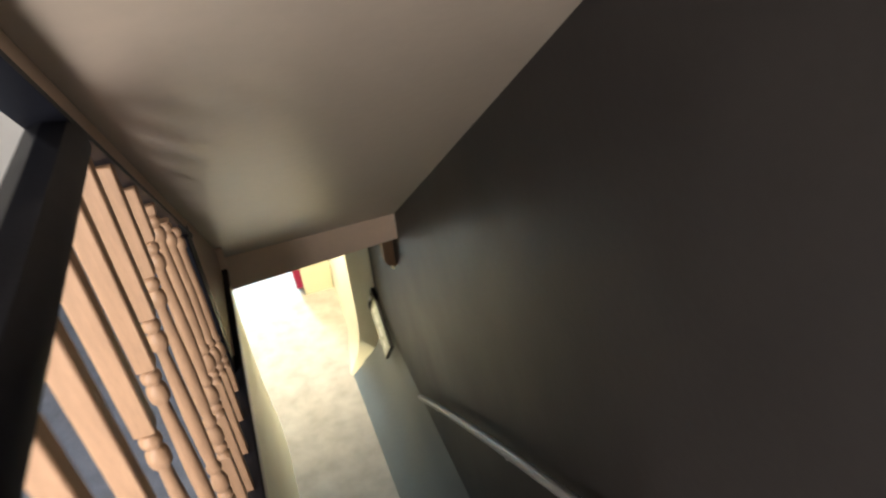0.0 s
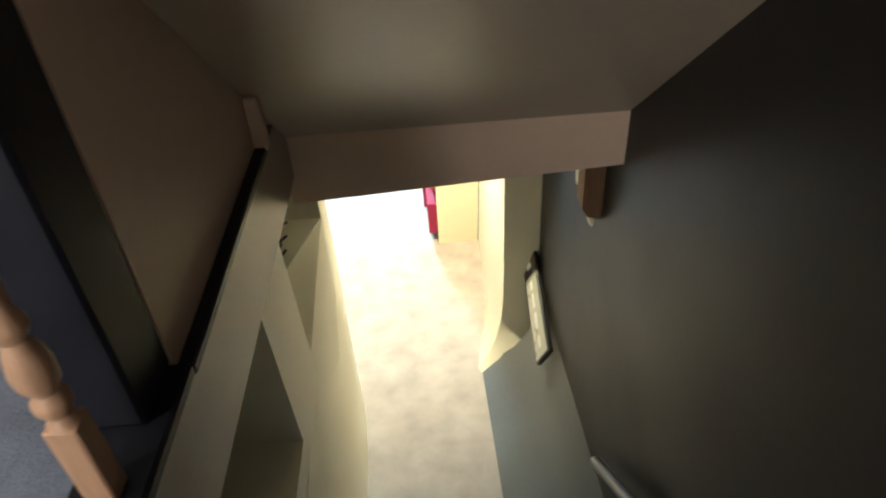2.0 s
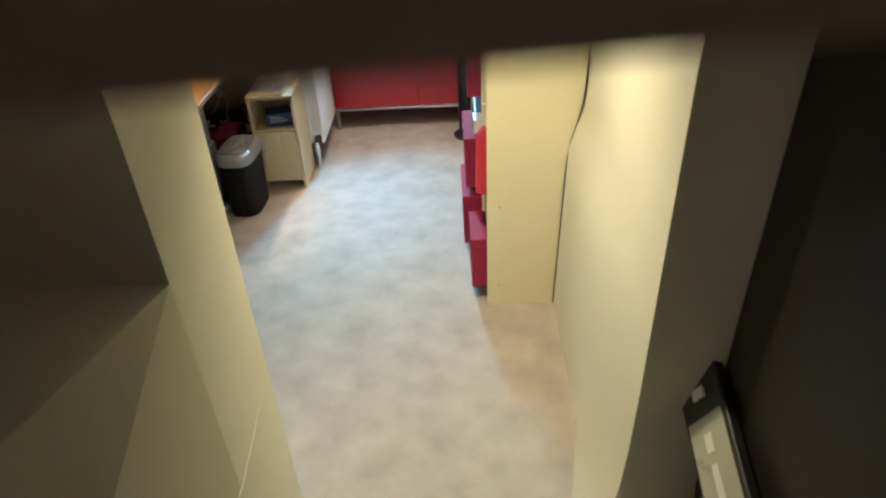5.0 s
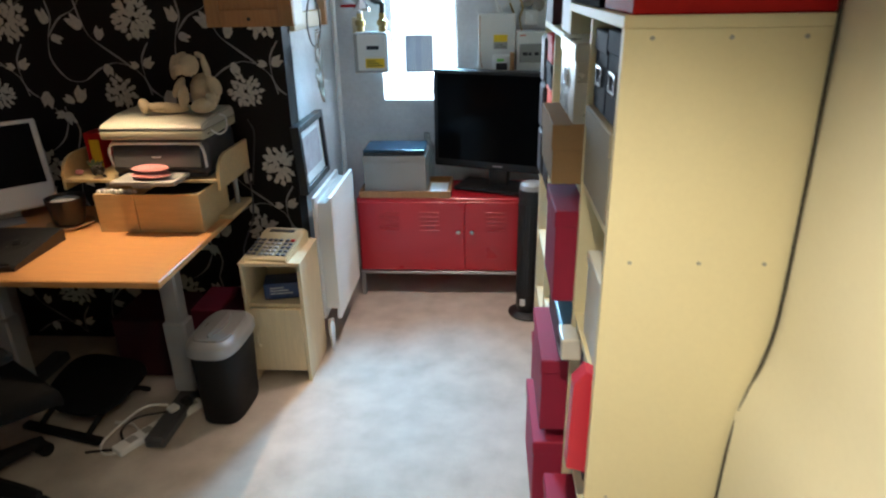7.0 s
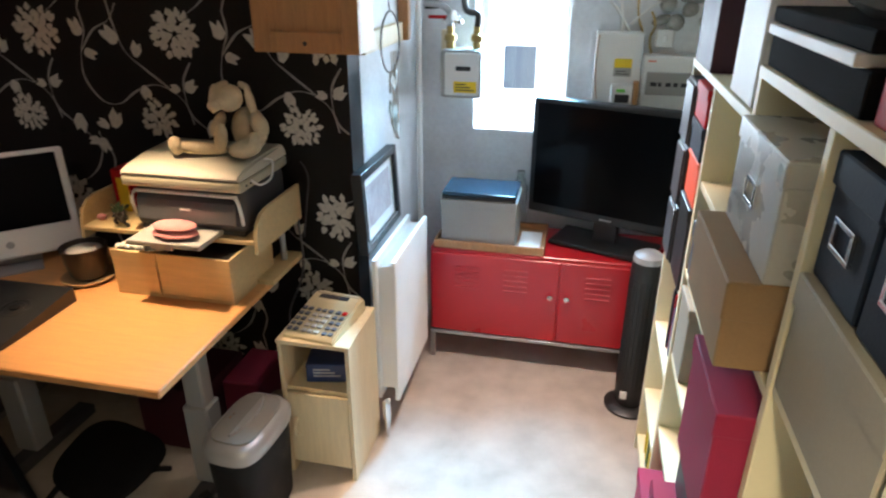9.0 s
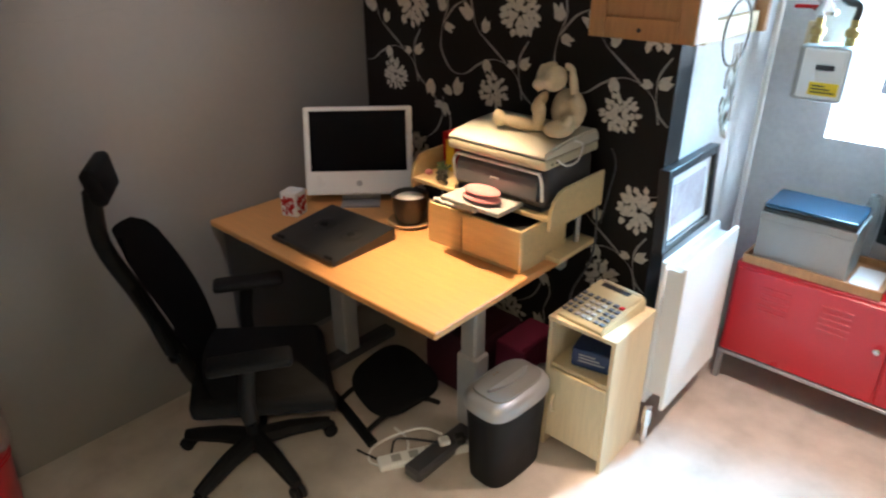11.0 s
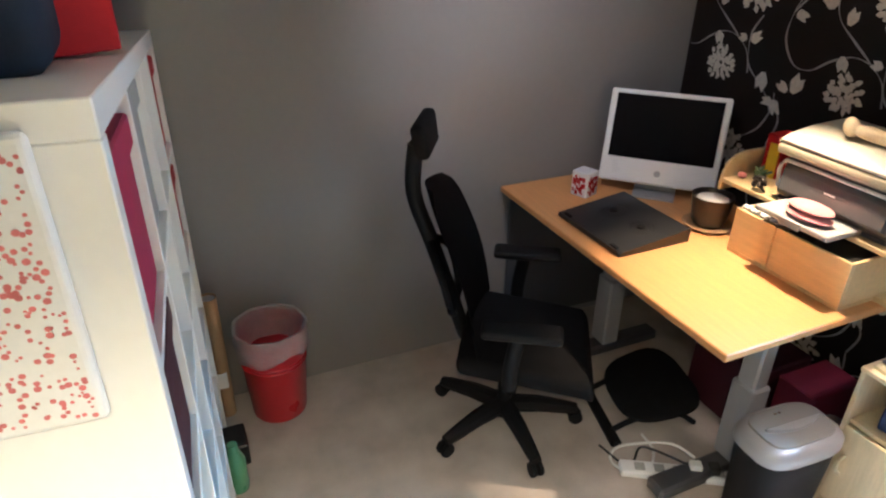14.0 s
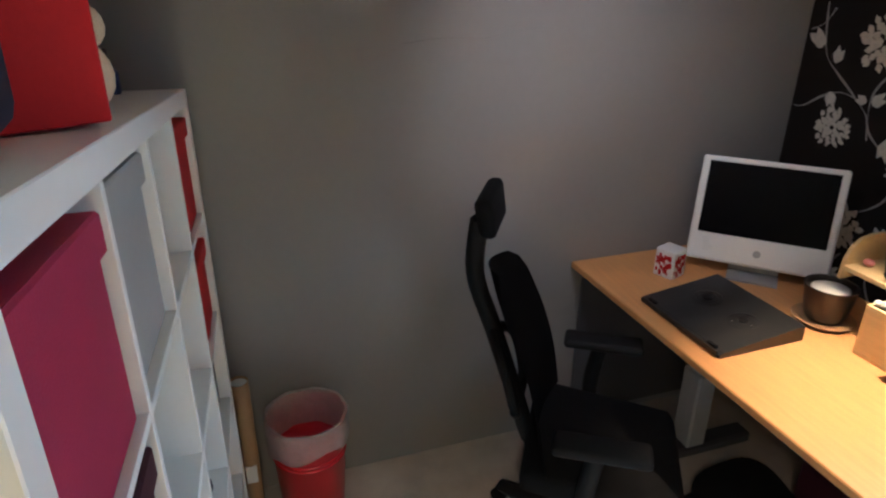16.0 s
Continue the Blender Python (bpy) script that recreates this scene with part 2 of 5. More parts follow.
def prism(bm, outline, axis, a, b):
    """Extrude a 2D outline between a and b along an axis ('x': outline is (y, z); 'y': (x, z); 'z': (x, y))."""
    def at(p, v):
        return {"x": (v, p[0], p[1]), "y": (p[0], v, p[1]), "z": (p[0], p[1], v)}[axis]
    lo, hi = [bm.verts.new(at(p, a)) for p in outline], [bm.verts.new(at(p, b)) for p in outline]
    n = len(outline)
    for i in range(n):
        bm.faces.new((lo[i], lo[(i + 1) % n], hi[(i + 1) % n], hi[i]))
    bm.faces.new(lo[::-1])
    bm.faces.new(hi)
    bmesh.ops.recalc_face_normals(bm, faces=bm.faces)
    return bm


def mesh(name, bm, mat, smooth=False):
    me = bpy.data.meshes.new(name)
    bmesh.ops.recalc_face_normals(bm, faces=bm.faces)
    bm.to_mesh(me)
    bm.free()
    me.materials.append(mat)
    if smooth:
        for p in me.polygons:
            p.use_smooth = True
        me.set_sharp_from_angle(angle=radians(40))
    return me


def part(name, bm, mat, parent, label="", smooth=False):
    ob = new(name, mesh(name, bm, mat, smooth))
    ob.parent = parent
    return tagged(ob, label)


def thing(name, label, category, m=None, group="", kind=""):
    ob = new(name)
    ob.empty_display_size = 0.1
    if m is not None:
        ob.matrix_world = m
    return tagged(ob, label, category, group, kind)


def solid(name, bm, mat, label, category, m=None, group="", kind="", smooth=False):
    ob = new(name, mesh(name, bm, mat, smooth))
    if m is not None:
        ob.matrix_world = m
    return tagged(ob, label, category, group, kind)


def structure(name, bm, mat, label="", smooth=False):
    return tagged(new(name, mesh(name, bm, mat, smooth)), label, "", "", "structure")

# ---- structure ----
UP = 2.33      # upper floor level
XL, XG = 0.385, 1.58   # stair side walls
floor = structure("floor", cube(-1.95, 1.75, -2.6, 3.6, -0.06, 0.0), CARPET, "worn taupe fitted carpet with pale patches")
bm = bmesh.new()
for x0, x1, y0, y1 in ((-1.95, 1.75, -1.52, 3.6), (-1.95, 0.50, -6.3, -1.52)):
    box(bm, x0, x1, y0, y1, 2.20, 2.30)
structure("ceiling", bm, CEIL, "plain painted basement ceiling")
structure("hall_floor", cube(-1.95, 0.48, -6.3, -0.9, 2.302, UP), HALL_CARPET, "blue-grey flecked carpet of the upstairs hall")
structure("hall_landing", cube(0.48, 1.6, -6.3, -4.40, 2.25, UP), HALL_CARPET, "blue-grey flecked carpet at the head of the stairs")
structure("hall_ceiling", cube(-1.95, 1.75, -6.3, -1.0, 4.95, 5.05), CEIL)
structure("wall_hall_back", cube(-1.95, 1.75, -6.4, -6.3, 2.2, 5.0), CREAM)
structure("wall_hall_left", cube(-1.25, -1.15, -6.3, -1.0, 2.33, 4.95), CREAM, "pale hall wall")
structure("wall_hall_end", cube(-1.15, 0.50, -0.98, -0.9, 2.33, 4.95), CREAM)
bm = cube(-1.15, -1.135, -6.3, -0.98, 2.33, 2.48, 0.004)
box(bm, -1.15, -0.6, -1.0, -0.985, 2.33, 2.48, 0.004)
structure("baseboard", bm, WHITE_PLASTIC, "white painted skirting board")
# hall door with frame, seen between the balusters
door = tagged(thing("door_1", "white panelled door with a white frame in the hall", "door"), kind="structure")
part("door_leaf", cube(-0.96, -0.30, -1.0, -0.985, 2.335, 4.30, 0.004), WHITE_PLASTIC, door)
for x0, x1 in ((-1.04, -0.96), (-0.30, -0.22)):
    part("frame_post", cube(x0, x1, -1.03, -0.985, 2.335, 4.38, 0.004), WHITE_PLASTIC, door)

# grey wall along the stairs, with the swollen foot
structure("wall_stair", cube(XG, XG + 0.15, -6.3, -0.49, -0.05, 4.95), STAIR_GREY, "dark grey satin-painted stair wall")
foot = [(XG, 0.56), (1.568, 0.46), (1.545, 0.34), (1.50, 0.23), (1.425, 0.125), (1.325, 0.05), (1.212, 0.0), (XG, 0.0)]
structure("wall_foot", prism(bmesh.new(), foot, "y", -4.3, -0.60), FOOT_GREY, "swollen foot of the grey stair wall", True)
# cream wall of the passage; its blunt end swells out at the foot, and the bend before it is shaped in to mimic a light
# edge
bm = bmesh.new()
rows = [(2.2, 1.374, -0.474, 1.575, -0.479), (1.08, 1.374, -0.474, 1.574, -0.480), (1.0, 1.374, -0.474, 1.574, -0.480), (0.90, 1.374, -0.474, 1.573, -0.481), (0.82, 1.374, -0.474, 1.572, -0.481),
        (0.62, 1.374, -0.474, 1.57, -0.482), (0.42, 1.370, -0.476, 1.55, -0.490), (0.28, 1.358, -0.488, 1.51, -0.508), (0.20, 1.340, -0.505, 1.465, -0.530),
        (0.13, 1.312, -0.532, 1.41, -0.560), (0.07, 1.270, -0.570, 1.34, -0.605), (0.03, 1.230, -0.606, 1.27, -0.645), (0.0, 1.190, -0.640, 1.205, -0.680)]
rings = []
for z, x, y, xe, ye in rows:
    u, low = min(1, max(0, (z - 0.80) / 0.26)), min(1, z / 0.8)
    u = u * u * (3 - 2 * u)
    rings.append([bm.verts.new(p) for p in ((1.75, ye, z), (xe, ye, z), (x, y, z), (1.330 + 0.008 * low + 0.030 * u, 0.0, z), (1.338 + 0.012 * low + 0.042 * u, 0.30, z), (1.350 + 0.022 * low + 0.062 * u, 0.78, z), (1.350 + 0.022 * low + 0.062 * u, 3.6, z), (1.75, 3.6, z))])
for a, b in zip(rings, rings[1:]):
    for i in range(8):
        bm.faces.new((a[i], a[(i + 1) % 8], b[(i + 1) % 8], b[i]))
bm.faces.new(rings[0])
bm.faces.new(rings[-1][::-1])
structure("wall_east", bm, CREAM, "cream-painted plaster wall with a swollen foot", True)
# left side of the stairs: leaning off-white wall with a deep opening and a recess with a splayed sill
bm = prism(bmesh.new(), [(0.41, -0.56), (0.432, -0.90), (0.02, -0.90), (0.02, -0.56)], "z", 0, 2.2)
v = [bm.verts.new(p) for p in ((0.432, -0.90, 0), (XL, -1.47, 0), (0.02, -1.47, 0), (0.02, -0.90, 0), (0.432, -0.90, 1.40), (XL, -1.47, 1.08), (0.262, -1.47, 1.40), (0.02, -1.47, 1.40), (0.02, -0.90, 1.40))]
for f in ((0, 1, 5, 4), (4, 5, 6), (4, 6, 7, 8), (1, 2, 7, 6, 5), (2, 3, 8, 7), (0, 4, 8, 3), (0, 3, 2, 1)):
    bm.faces.new([v[k] for k in f])
prism(bm, [(-1.47, 0), (-1.47, 1.05), (-1.60, 2.2), (-2.0, 2.2), (-1.885, 1.02), (-1.885, 0)], "x", 0.02, XL)
for y0, y1, z0, z1 in ((-1.60, -0.90, 2.10, 2.2), (-2.75, -1.885, 0, 1.02), (-2.75, -2.0, 2.08, 2.2), (-4.5, -2.75, 0, 2.2)):
    box(bm, 0.02, XL, y0, y1, z0, z1)
box(bm, -0.06, 0.02, -4.5, -0.38, 0, 2.2)
structure("wall_stair_left", bm, CREAM, "off-white plaster wall with a recess and an opening beside the stairs")
bm = bmesh.new()
rings = []
for y, toe, lean in ((-4.4, 0.50, XL), (-1.25, 0.50, XL), (-0.90, 0.475, 0.433), (-0.562, 0.413, 0.409)):
    rings.append([bm.verts.new((x, y, z)) for x, z in ((lean - 0.02, 0.9), (lean + 0.001, 0.88), (lean + 0.35 * (toe - lean), 0.40), (lean + 0.72 * (toe - lean), 0.12), (toe, 0), (lean - 0.02, 0))])
for a, b in zip(rings, rings[1:]):
    for i in range(6):
        bm.faces.new((a[i], a[(i + 1) % 6], b[(i + 1) % 6], b[i]))
bm.faces.new(rings[0])
bm.faces.new(rings[-1][::-1])
structure("wall_foot_left", bm, CREAM, "swollen foot of the off-white wall", True)
structure("wall_south", cube(-1.95, -0.06, -0.50, -0.38, 0, 2.2), GREY_WALL)
structure("wall_west", cube(-1.95, -1.80, -0.50, 2.565, 0, 2.2), GREY_WALL, "dark grey satin-painted wall with uneven plaster")
structure("wall_wallpaper", cube(-1.80, -0.165, 2.435, 2.565, 0, 2.2), PAPER, "near-black wallpaper with pale flowers and tendrils")
structure("wall_radiator", cube(-0.29, -0.165, 2.568, 3.45, 0, 2.2), WHITE_WALL, "white painted rough wall behind the radiator")
# window wall with a real opening
WX0, WX1, WZ0, WZ1 = 0.13, 0.59, 1.13, 1.95
bm = cube(-0.29, WX0, 3.45, 3.75, 0, 2.2)
box(bm, WX1, 1.45, 3.45, 3.75, 0, 2.2)
box(bm, WX0, WX1, 3.45, 3.75, 0, WZ0)
box(bm, WX0, WX1, 3.45, 3.75, WZ1, 2.2)
structure("wall_window", bm, WHITE_WALL, "blue-white painted basement wall round the window")
win = tagged(thing("window_1", "small bright basement window with a white frame", "window"), kind="structure")
bm = bmesh.new()
for a in ((WX0, WX0 + 0.03, WZ0, WZ1), (WX1 - 0.03, WX1, WZ0, WZ1), (WX0 + 0.03, WX1 - 0.03, WZ0, WZ0 + 0.03), (WX0 + 0.03, WX1 - 0.03, WZ1 - 0.03, WZ1)):
    box(bm, a[0], a[1], 3.70, 3.74, a[2], a[3], 0.003)
part("window_frame", bm, WHITE_PLASTIC, win)
pane = part("pane", cube(WX0 + 0.03, WX1 - 0.03, 3.715, 3.72, WZ0 + 0.03, WZ1 - 0.03), CLEAR, win)
pane.visible_shadow = False
GLOW = material("daylight_backdrop", (0.86, 0.94, 1.0), 1.0, vary=0.02, scale=2, bump=0, emit=2.6)
structure("backdrop", cube(-0.6, 1.4, 4.35, 4.36, 0.4, 3.2), GLOW, "overexposed daylight beyond the window")
VENT = material("grey_wall_outside", (0.25, 0.30, 0.34), 0.8, vary=0.1)
structure("lightwell_hatch", cube(0.17, 0.37, 4.30, 4.34, 1.19, 1.45, 0.004), VENT, "dim opening in the wall outside the window")

# upper flight: sloping soffit, string, spandrel panel, beam
Y0, Z0, SL = -1.68, 2.20, 0.80
def soffit_z(y):
    return Z0 + SL * (Y0 - y)
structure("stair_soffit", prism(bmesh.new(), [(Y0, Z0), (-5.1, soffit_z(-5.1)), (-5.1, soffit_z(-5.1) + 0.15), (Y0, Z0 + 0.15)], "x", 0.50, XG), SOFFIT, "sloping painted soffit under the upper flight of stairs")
structure("beam", prism(bmesh.new(), [(0.50, 1.962), (XG, 2.012), (XG, 2.206), (0.50, 2.206)], "y", -1.68, -1.52), BEAM, "painted boxed beam across the foot of the stairs")
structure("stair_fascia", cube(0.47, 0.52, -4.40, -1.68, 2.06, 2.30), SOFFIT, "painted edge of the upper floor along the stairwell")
pan = [(-2.764, UP), (-1.68, UP), (-1.68, Z0 + 0.1), (-2.764, soffit_z(-2.764) + 0.02)]
structure("spandrel_panel", prism(bmesh.new(), pan, "x", 0.475, 0.515), BEAM, "painted panel below the upper flight")
string = [(-5.1, soffit_z(-5.1) - 0.07), (-5.1, soffit_z(-5.1) + 0.3), (-1.9, soffit_z(-1.9) + 0.3), (-2.764, soffit_z(-2.764) - 0.07)]
structure("stair_string", prism(bmesh.new(), string, "x", 0.455, 0.512), BEAM, "painted string board of the upper flight")
trim = [(-5.1, soffit_z(-5.1) - 0.085), (-5.1, soffit_z(-5.1) - 0.068), (-2.764, soffit_z(-2.764) - 0.068), (-2.764, soffit_z(-2.764) - 0.085)]
structure("trim", prism(bmesh.new(), trim, "x", 0.45, 0.52), BLACK_PAINT, "thin black bead under the string")
for y, z in ((-2.02, 2.335), (-2.72, 3.06)):
    structure("trim_block", cube(0.515, 0.55, y - 0.02, y + 0.02, z, z + 0.14, 0.005), BEAM, "small painted block at the panel edge")

# lower stairs, mostly out of sight under the camera
bm = bmesh.new()
for k in range(12):
    y = -2.36 - 0.171 * k
    box(bm, 0.33, 1.59, -4.42, y, 0.179 * k, 0.179 * (k + 1) - (0.001 * k))
structure("stairs", bm, CARPET, "carpeted flight down to the basement")

# ---- balustrade along the hall ----
rail = tagged(thing("balustrade", "black-railed balustrade with turned pale pine spindles", "balustrade"))
part("base_rail", cube(0.44, 0.545, -4.75, -2.765, UP + 0.001, UP + 0.03, 0.006), BLACK_PAINT, rail, "black base rail")
part("base_bead", cube(0.516, 0.545, -2.765, -2.0, UP - 0.005, UP + 0.018, 0.004), BLACK_PAINT, rail, "thin black bead under the panel")
part("post", cube(0.42, 0.514, -2.885, -2.765, UP + 0.03, soffit_z(-2.82) - 0.06, 0.006), BLACK_PAINT, rail, "black square post")
hand = [(x - 0.018, z + 0.118) for x, z in ((0.452, 3.70), (0.452, 3.73), (0.466, 3.765), (0.50, 3.778), (0.534, 3.765), (0.548, 3.73), (0.548, 3.70), (0.52, 3.69), (0.48, 3.69))]
part("handrail", prism(bmesh.new(), hand, "y", -5.3, -3.86), BLACK_PAINT, rail, "black moulded handrail", True)
def spindle(top, low):
    bm = bmesh.new()
    box(bm, -0.019, 0.019, -0.019, 0.019, 0, low, 0.003)
    prof = [(0.019, 0.21), (0.013, 0.222), (0.021, 0.236), (0.021, 0.248), (0.013, 0.258), (0.0225, 0.275), (0.024, 0.295), (0.0205, 0.315), (0.013, 0.335), (0.0205, 0.348), (0.0205, 0.358), (0.0145, 0.37),
            (0.0175, 0.42), (0.0185, 0.50), (0.0165, 0.58), (0.0125, 0.655), (0.0205, 0.668), (0.022, 0.684), (0.020, 0.70), (0.012, 0.712), (0.020, 0.722), (0.020, 0.735), (0.013, 0.745), (0.019, 0.755)]
    prof = [(r, z - 0.21 + low + (0.12 if z > 0.60 else 0.06 if z > 0.45 else 0)) for r, z in prof]
    lathe(bm, prof, seg=14)
    if top > low + 0.68:
        box(bm, -0.019, 0.019, -0.019, 0.019, low + 0.665, top, 0.003)
    return bm
for k in range(13):
    y = -2.985 - 0.171 * k
    top = min(3.81, soffit_z(y) - 0.085) - (UP + 0.03)
    s = part("spindle", spindle(top, 0.14 + 0.118 * min(k, 2.1)), PINE, rail, "", True)
    s.location = (0.495, y, UP + 0.03)
# wall handrail
GREY_GLOSS = material("grey_gloss_paint", (0.15, 0.15, 0.155), 0.35, vary=0.1, scale=12, bump=0.05)
hr = thing("wall_handrail", "grey painted round handrail on the stair wall", "handrail")
part("rail", sweep(bmesh.new(), curve([(1.515, -1.97, 0.84), (1.515, -2.6, 1.33), (1.515, -3.35, 1.88), (1.515, -4.4, 2.62)], 3), 0.022, 10), GREY_GLOSS, hr, "", True)
for y in (-2.3, -3.4, -4.2):
    z = 0.84 + (-1.97 - y) * 0.735
    part("bracket", sweep(bmesh.new(), [(1.515, y, z), (1.535, y, z - 0.05), (XG, y, z - 0.05)], 0.008, 6), STEEL, hr, "", True)

# ---- basement furniture ----
def red_cabinet():
    c = thing("metal_cabinet", "red lacquered steel locker cabinet on grey legs under the window", "cabinet")
    part("body", cube(0.0, 1.19, 3.012, 3.40, 0.165, 0.63, 0.006), RED_METAL, c)
    for x0, x1, k in ((0.012, 0.642, 0.605), (0.648, 1.178, 0.685)):
        d = part("door", cube(x0, x1, 2.998, 3.012, 0.172, 0.612, 0.004), RED_METAL, c)
        for cx in (x0 + 0.18, x0 + 0.42):
            for j in range(5):
                part("vent", cube(cx - 0.06, cx + 0.06, 2.993, 2.9985, 0.43 + 0.028 * j, 0.438 + 0.028 * j, 0.002), RED_METAL, d)
        kb = bmesh.new()
        lathe(kb, [(0.006, 0), (0.006, 0.012), (0.014, 0.016), (0.014, 0.026), (0.008, 0.03)], seg=12)
        bmesh.ops.transform(kb, matrix=pose(k, 2.998, 0.43, 90, 0, 0), verts=kb.verts)
        part("knob", kb, CHROME, d, "small chrome knob", True)
    for y in (3.0, 3.37):
        part("leg_frame", cube(0.0, 1.19, y, y + 0.025, 0.145, 0.165, 0.003), STEEL, c)
    for x in (0.0, 1.165):
        for y in (3.0, 3.37):
            part("leg", cube(x, x + 0.025, y, y + 0.025, 0.0, 0.145, 0.003), STEEL, c, "grey steel leg")
    return c
red_cabinet()


def desk():
    d = thing("desk", "beech-topped sit-stand desk on silver column legs", "desk")
    part("desktop", cube(-1.79, -0.412, 1.45, 2.30, 0.790, 0.818, 0.004), BEECH, d)
    for x in (-1.45, -0.62):
        part("column", cube(x - 0.04, x + 0.04, 1.86, 1.93, 0.08, 0.775, 0.008), SILVER, d, "silver square column")
        part("column_sleeve", cube(x - 0.052, x + 0.052, 1.85, 1.94, 0.06, 0.42, 0.008), SILVER, d)
        part("foot", cube(x - 0.045, x + 0.045, 1.52, 2.20, 0.0, 0.055, 0.012), GREY_PLASTIC, d)
        part("top_arm", cube(x - 0.03, x + 0.03, 1.55, 2.2, 0.762, 0.789, 0.004), GREY_PLASTIC, d)
    part("cross_beam", cube(-1.40, -0.67, 1.93, 1.97, 0.70, 0.76, 0.004), GREY_PLASTIC, d)
    return d
desk()


def computer():
    c = thing("desktop_computer", "white all-in-one computer with a black screen on the desk", "computer", pose(-1.43, 2.03, 0.818, 0, 0, 45))
    # local: x across, -y towards the front
    bm = cube(-0.25, 0.25, -0.028, 0.028, 0.045, 0.45, 0.012, 3)
    tilt = Matrix.Translation((0, 0, 0.0)) @ pose(0, 0, 0, -17, 0, 0)
    bmesh.ops.transform(bm, matrix=tilt, verts=bm.verts)
    body = part("body", bm, WHITE_PLASTIC, c)
    bm = cube(-0.222, 0.222, -0.0315, -0.0285, 0.155, 0.43)
    bmesh.ops.transform(bm, matrix=tilt, verts=bm.verts)
    part("screen", bm, SCREEN, body, "black glass screen")
    bm = bmesh.new()
    lathe(bm, [(0.014, 0), (0.014, 0.002)], seg=20)
    bmesh.ops.transform(bm, matrix=tilt @ pose(0, -0.029, 0.098, 90, 0, 0), verts=bm.verts)
    part("badge", bm, SILVER, body, "grey round mark")
    part("stand", prism(bmesh.new(), [(-0.05, 0), (0.13, 0), (0.13, 0.008), (0.06, 0.012), (0.09, 0.2), (0.075, 0.2), (0.04, 0.012), (-0.05, 0.008)], "x", -0.09, 0.09), SILVER, c, "bent aluminium stand")
computer()


CHAIR_BLACK = material("matt_black_nylon", (0.008, 0.008, 0.009), 0.6, vary=0.2, scale=10, fine=250, bump=0.15, spec=0.18)
def office_chair():
    c = thing("office_chair", "black mesh office chair with headrest and castors", "chair", pose(-1.185, 1.185, 0, 0, 0, 0))
    hub = bmesh.new()
    lathe(hub, [(0.055, 0.07), (0.06, 0.09), (0.05, 0.13), (0.03, 0.14), (0.028, 0.30), (0.022, 0.30), (0.022, 0.42)], seg=18)
    part("gas_column", hub, CHAIR_BLACK, c, "", True)
    R = 0.31
    for k in range(5):
        a = radians(-76 + 72 * k)
        ca, sa = math.cos(a), math.sin(a)
        bm = sweep(bmesh.new(), [(0.03 * ca, 0.03 * sa, 0.105), (0.15 * ca, 0.15 * sa, 0.10), (0.26 * ca, 0.26 * sa, 0.08), (R * ca, R * sa, 0.07)], [0.04, 0.035, 0.029, 0.024], 8)
        leg = part("leg", bm, CHAIR_BLACK, c, "", True)
        for s in (-1, 1):
            w = bmesh.new()
            lathe(w, [(0.018, -0.011), (0.029, -0.009), (0.031, 0), (0.029, 0.009), (0.018, 0.011)], seg=14)
            bmesh.ops.transform(w, matrix=pose(R * ca - 0.015 * s * sa, R * sa + 0.015 * s * ca, 0.031, 90, 0, math.degrees(a)), verts=w.verts)
            part("castor", w, CHAIR_BLACK, leg, "", True)
    # facing the desk along +y, turned a little towards +x; local f: forward
    yaw = radians(-32)
    f, s = Vector((-math.sin(yaw), math.cos(yaw), 0)), Vector((math.cos(yaw), math.sin(yaw), 0))
    fr = Matrix(((s.x, f.x, 0, 0), (s.y, f.y, 0, 0), (0, 0, 1, 0), (0, 0, 0, 1)))
    def place(bm, ahead=0.0):
        bmesh.ops.transform(bm, matrix=fr @ Matrix.Translation((0, ahead, 0)), verts=bm.verts)
        return bm
    bm = cube(-0.26, 0.26, -0.18, 0.33, 0.425, 0.51, 0.032, 3)
    for v in bm.verts:
        v.co.z -= 0.5 * max(0, v.co.y - 0.16) ** 2 * 6 - 0.0
    part("seat", place(bm), BLACK_MESH, c, "padded black cloth seat", True)
    part("mechanism", place(cube(-0.10, 0.10, -0.16, 0.14, 0.36, 0.43, 0.015)), CHAIR_BLACK, c)
    # backrest: a curved panel leaning back
    bm = bmesh.new()
    n, mrows = 9, 12
    grid = []
    for j in range(mrows):
        v = j / (mrows - 1)
        z = 0.50 + 0.585 * v
        half = (0.272 - 0.06 * v - 0.06 * max(0, 0.25 - v)) * (1 - 0.55 * max(0, v - 0.82) / 0.18 * max(0, v - 0.82) / 0.18)
        row = []
        for i in range(n):
            u = -1 + 2 * i / (n - 1)
            row.append(bm.verts.new((half * u, -0.17 - 0.195 * v + 0.035 * math.sin(v * 3.1) + 0.045 * u * u, z)))
        grid.append(row)
    for a, b in zip(grid, grid[1:]):
        for i in range(n - 1):
            bm.faces.new((a[i], a[i + 1], b[i + 1], b[i]))
    bmesh.ops.solidify(bm, geom=bm.faces[:], thickness=0.05)
    part("backrest", place(bm, 0.028), BLACK_MESH, c, "black mesh backrest", True)
    bm = sweep(bmesh.new(), curve([(0, -0.12, 0.40), (0, -0.19, 0.42), (0, -0.255, 0.60), (0, -0.34, 0.85), (0, -0.405, 1.04), (0, -0.395, 1.22)], 5), 0.03, 10)
    part("spine", place(bm, 0.028), CHAIR_BLACK, c, "", True)
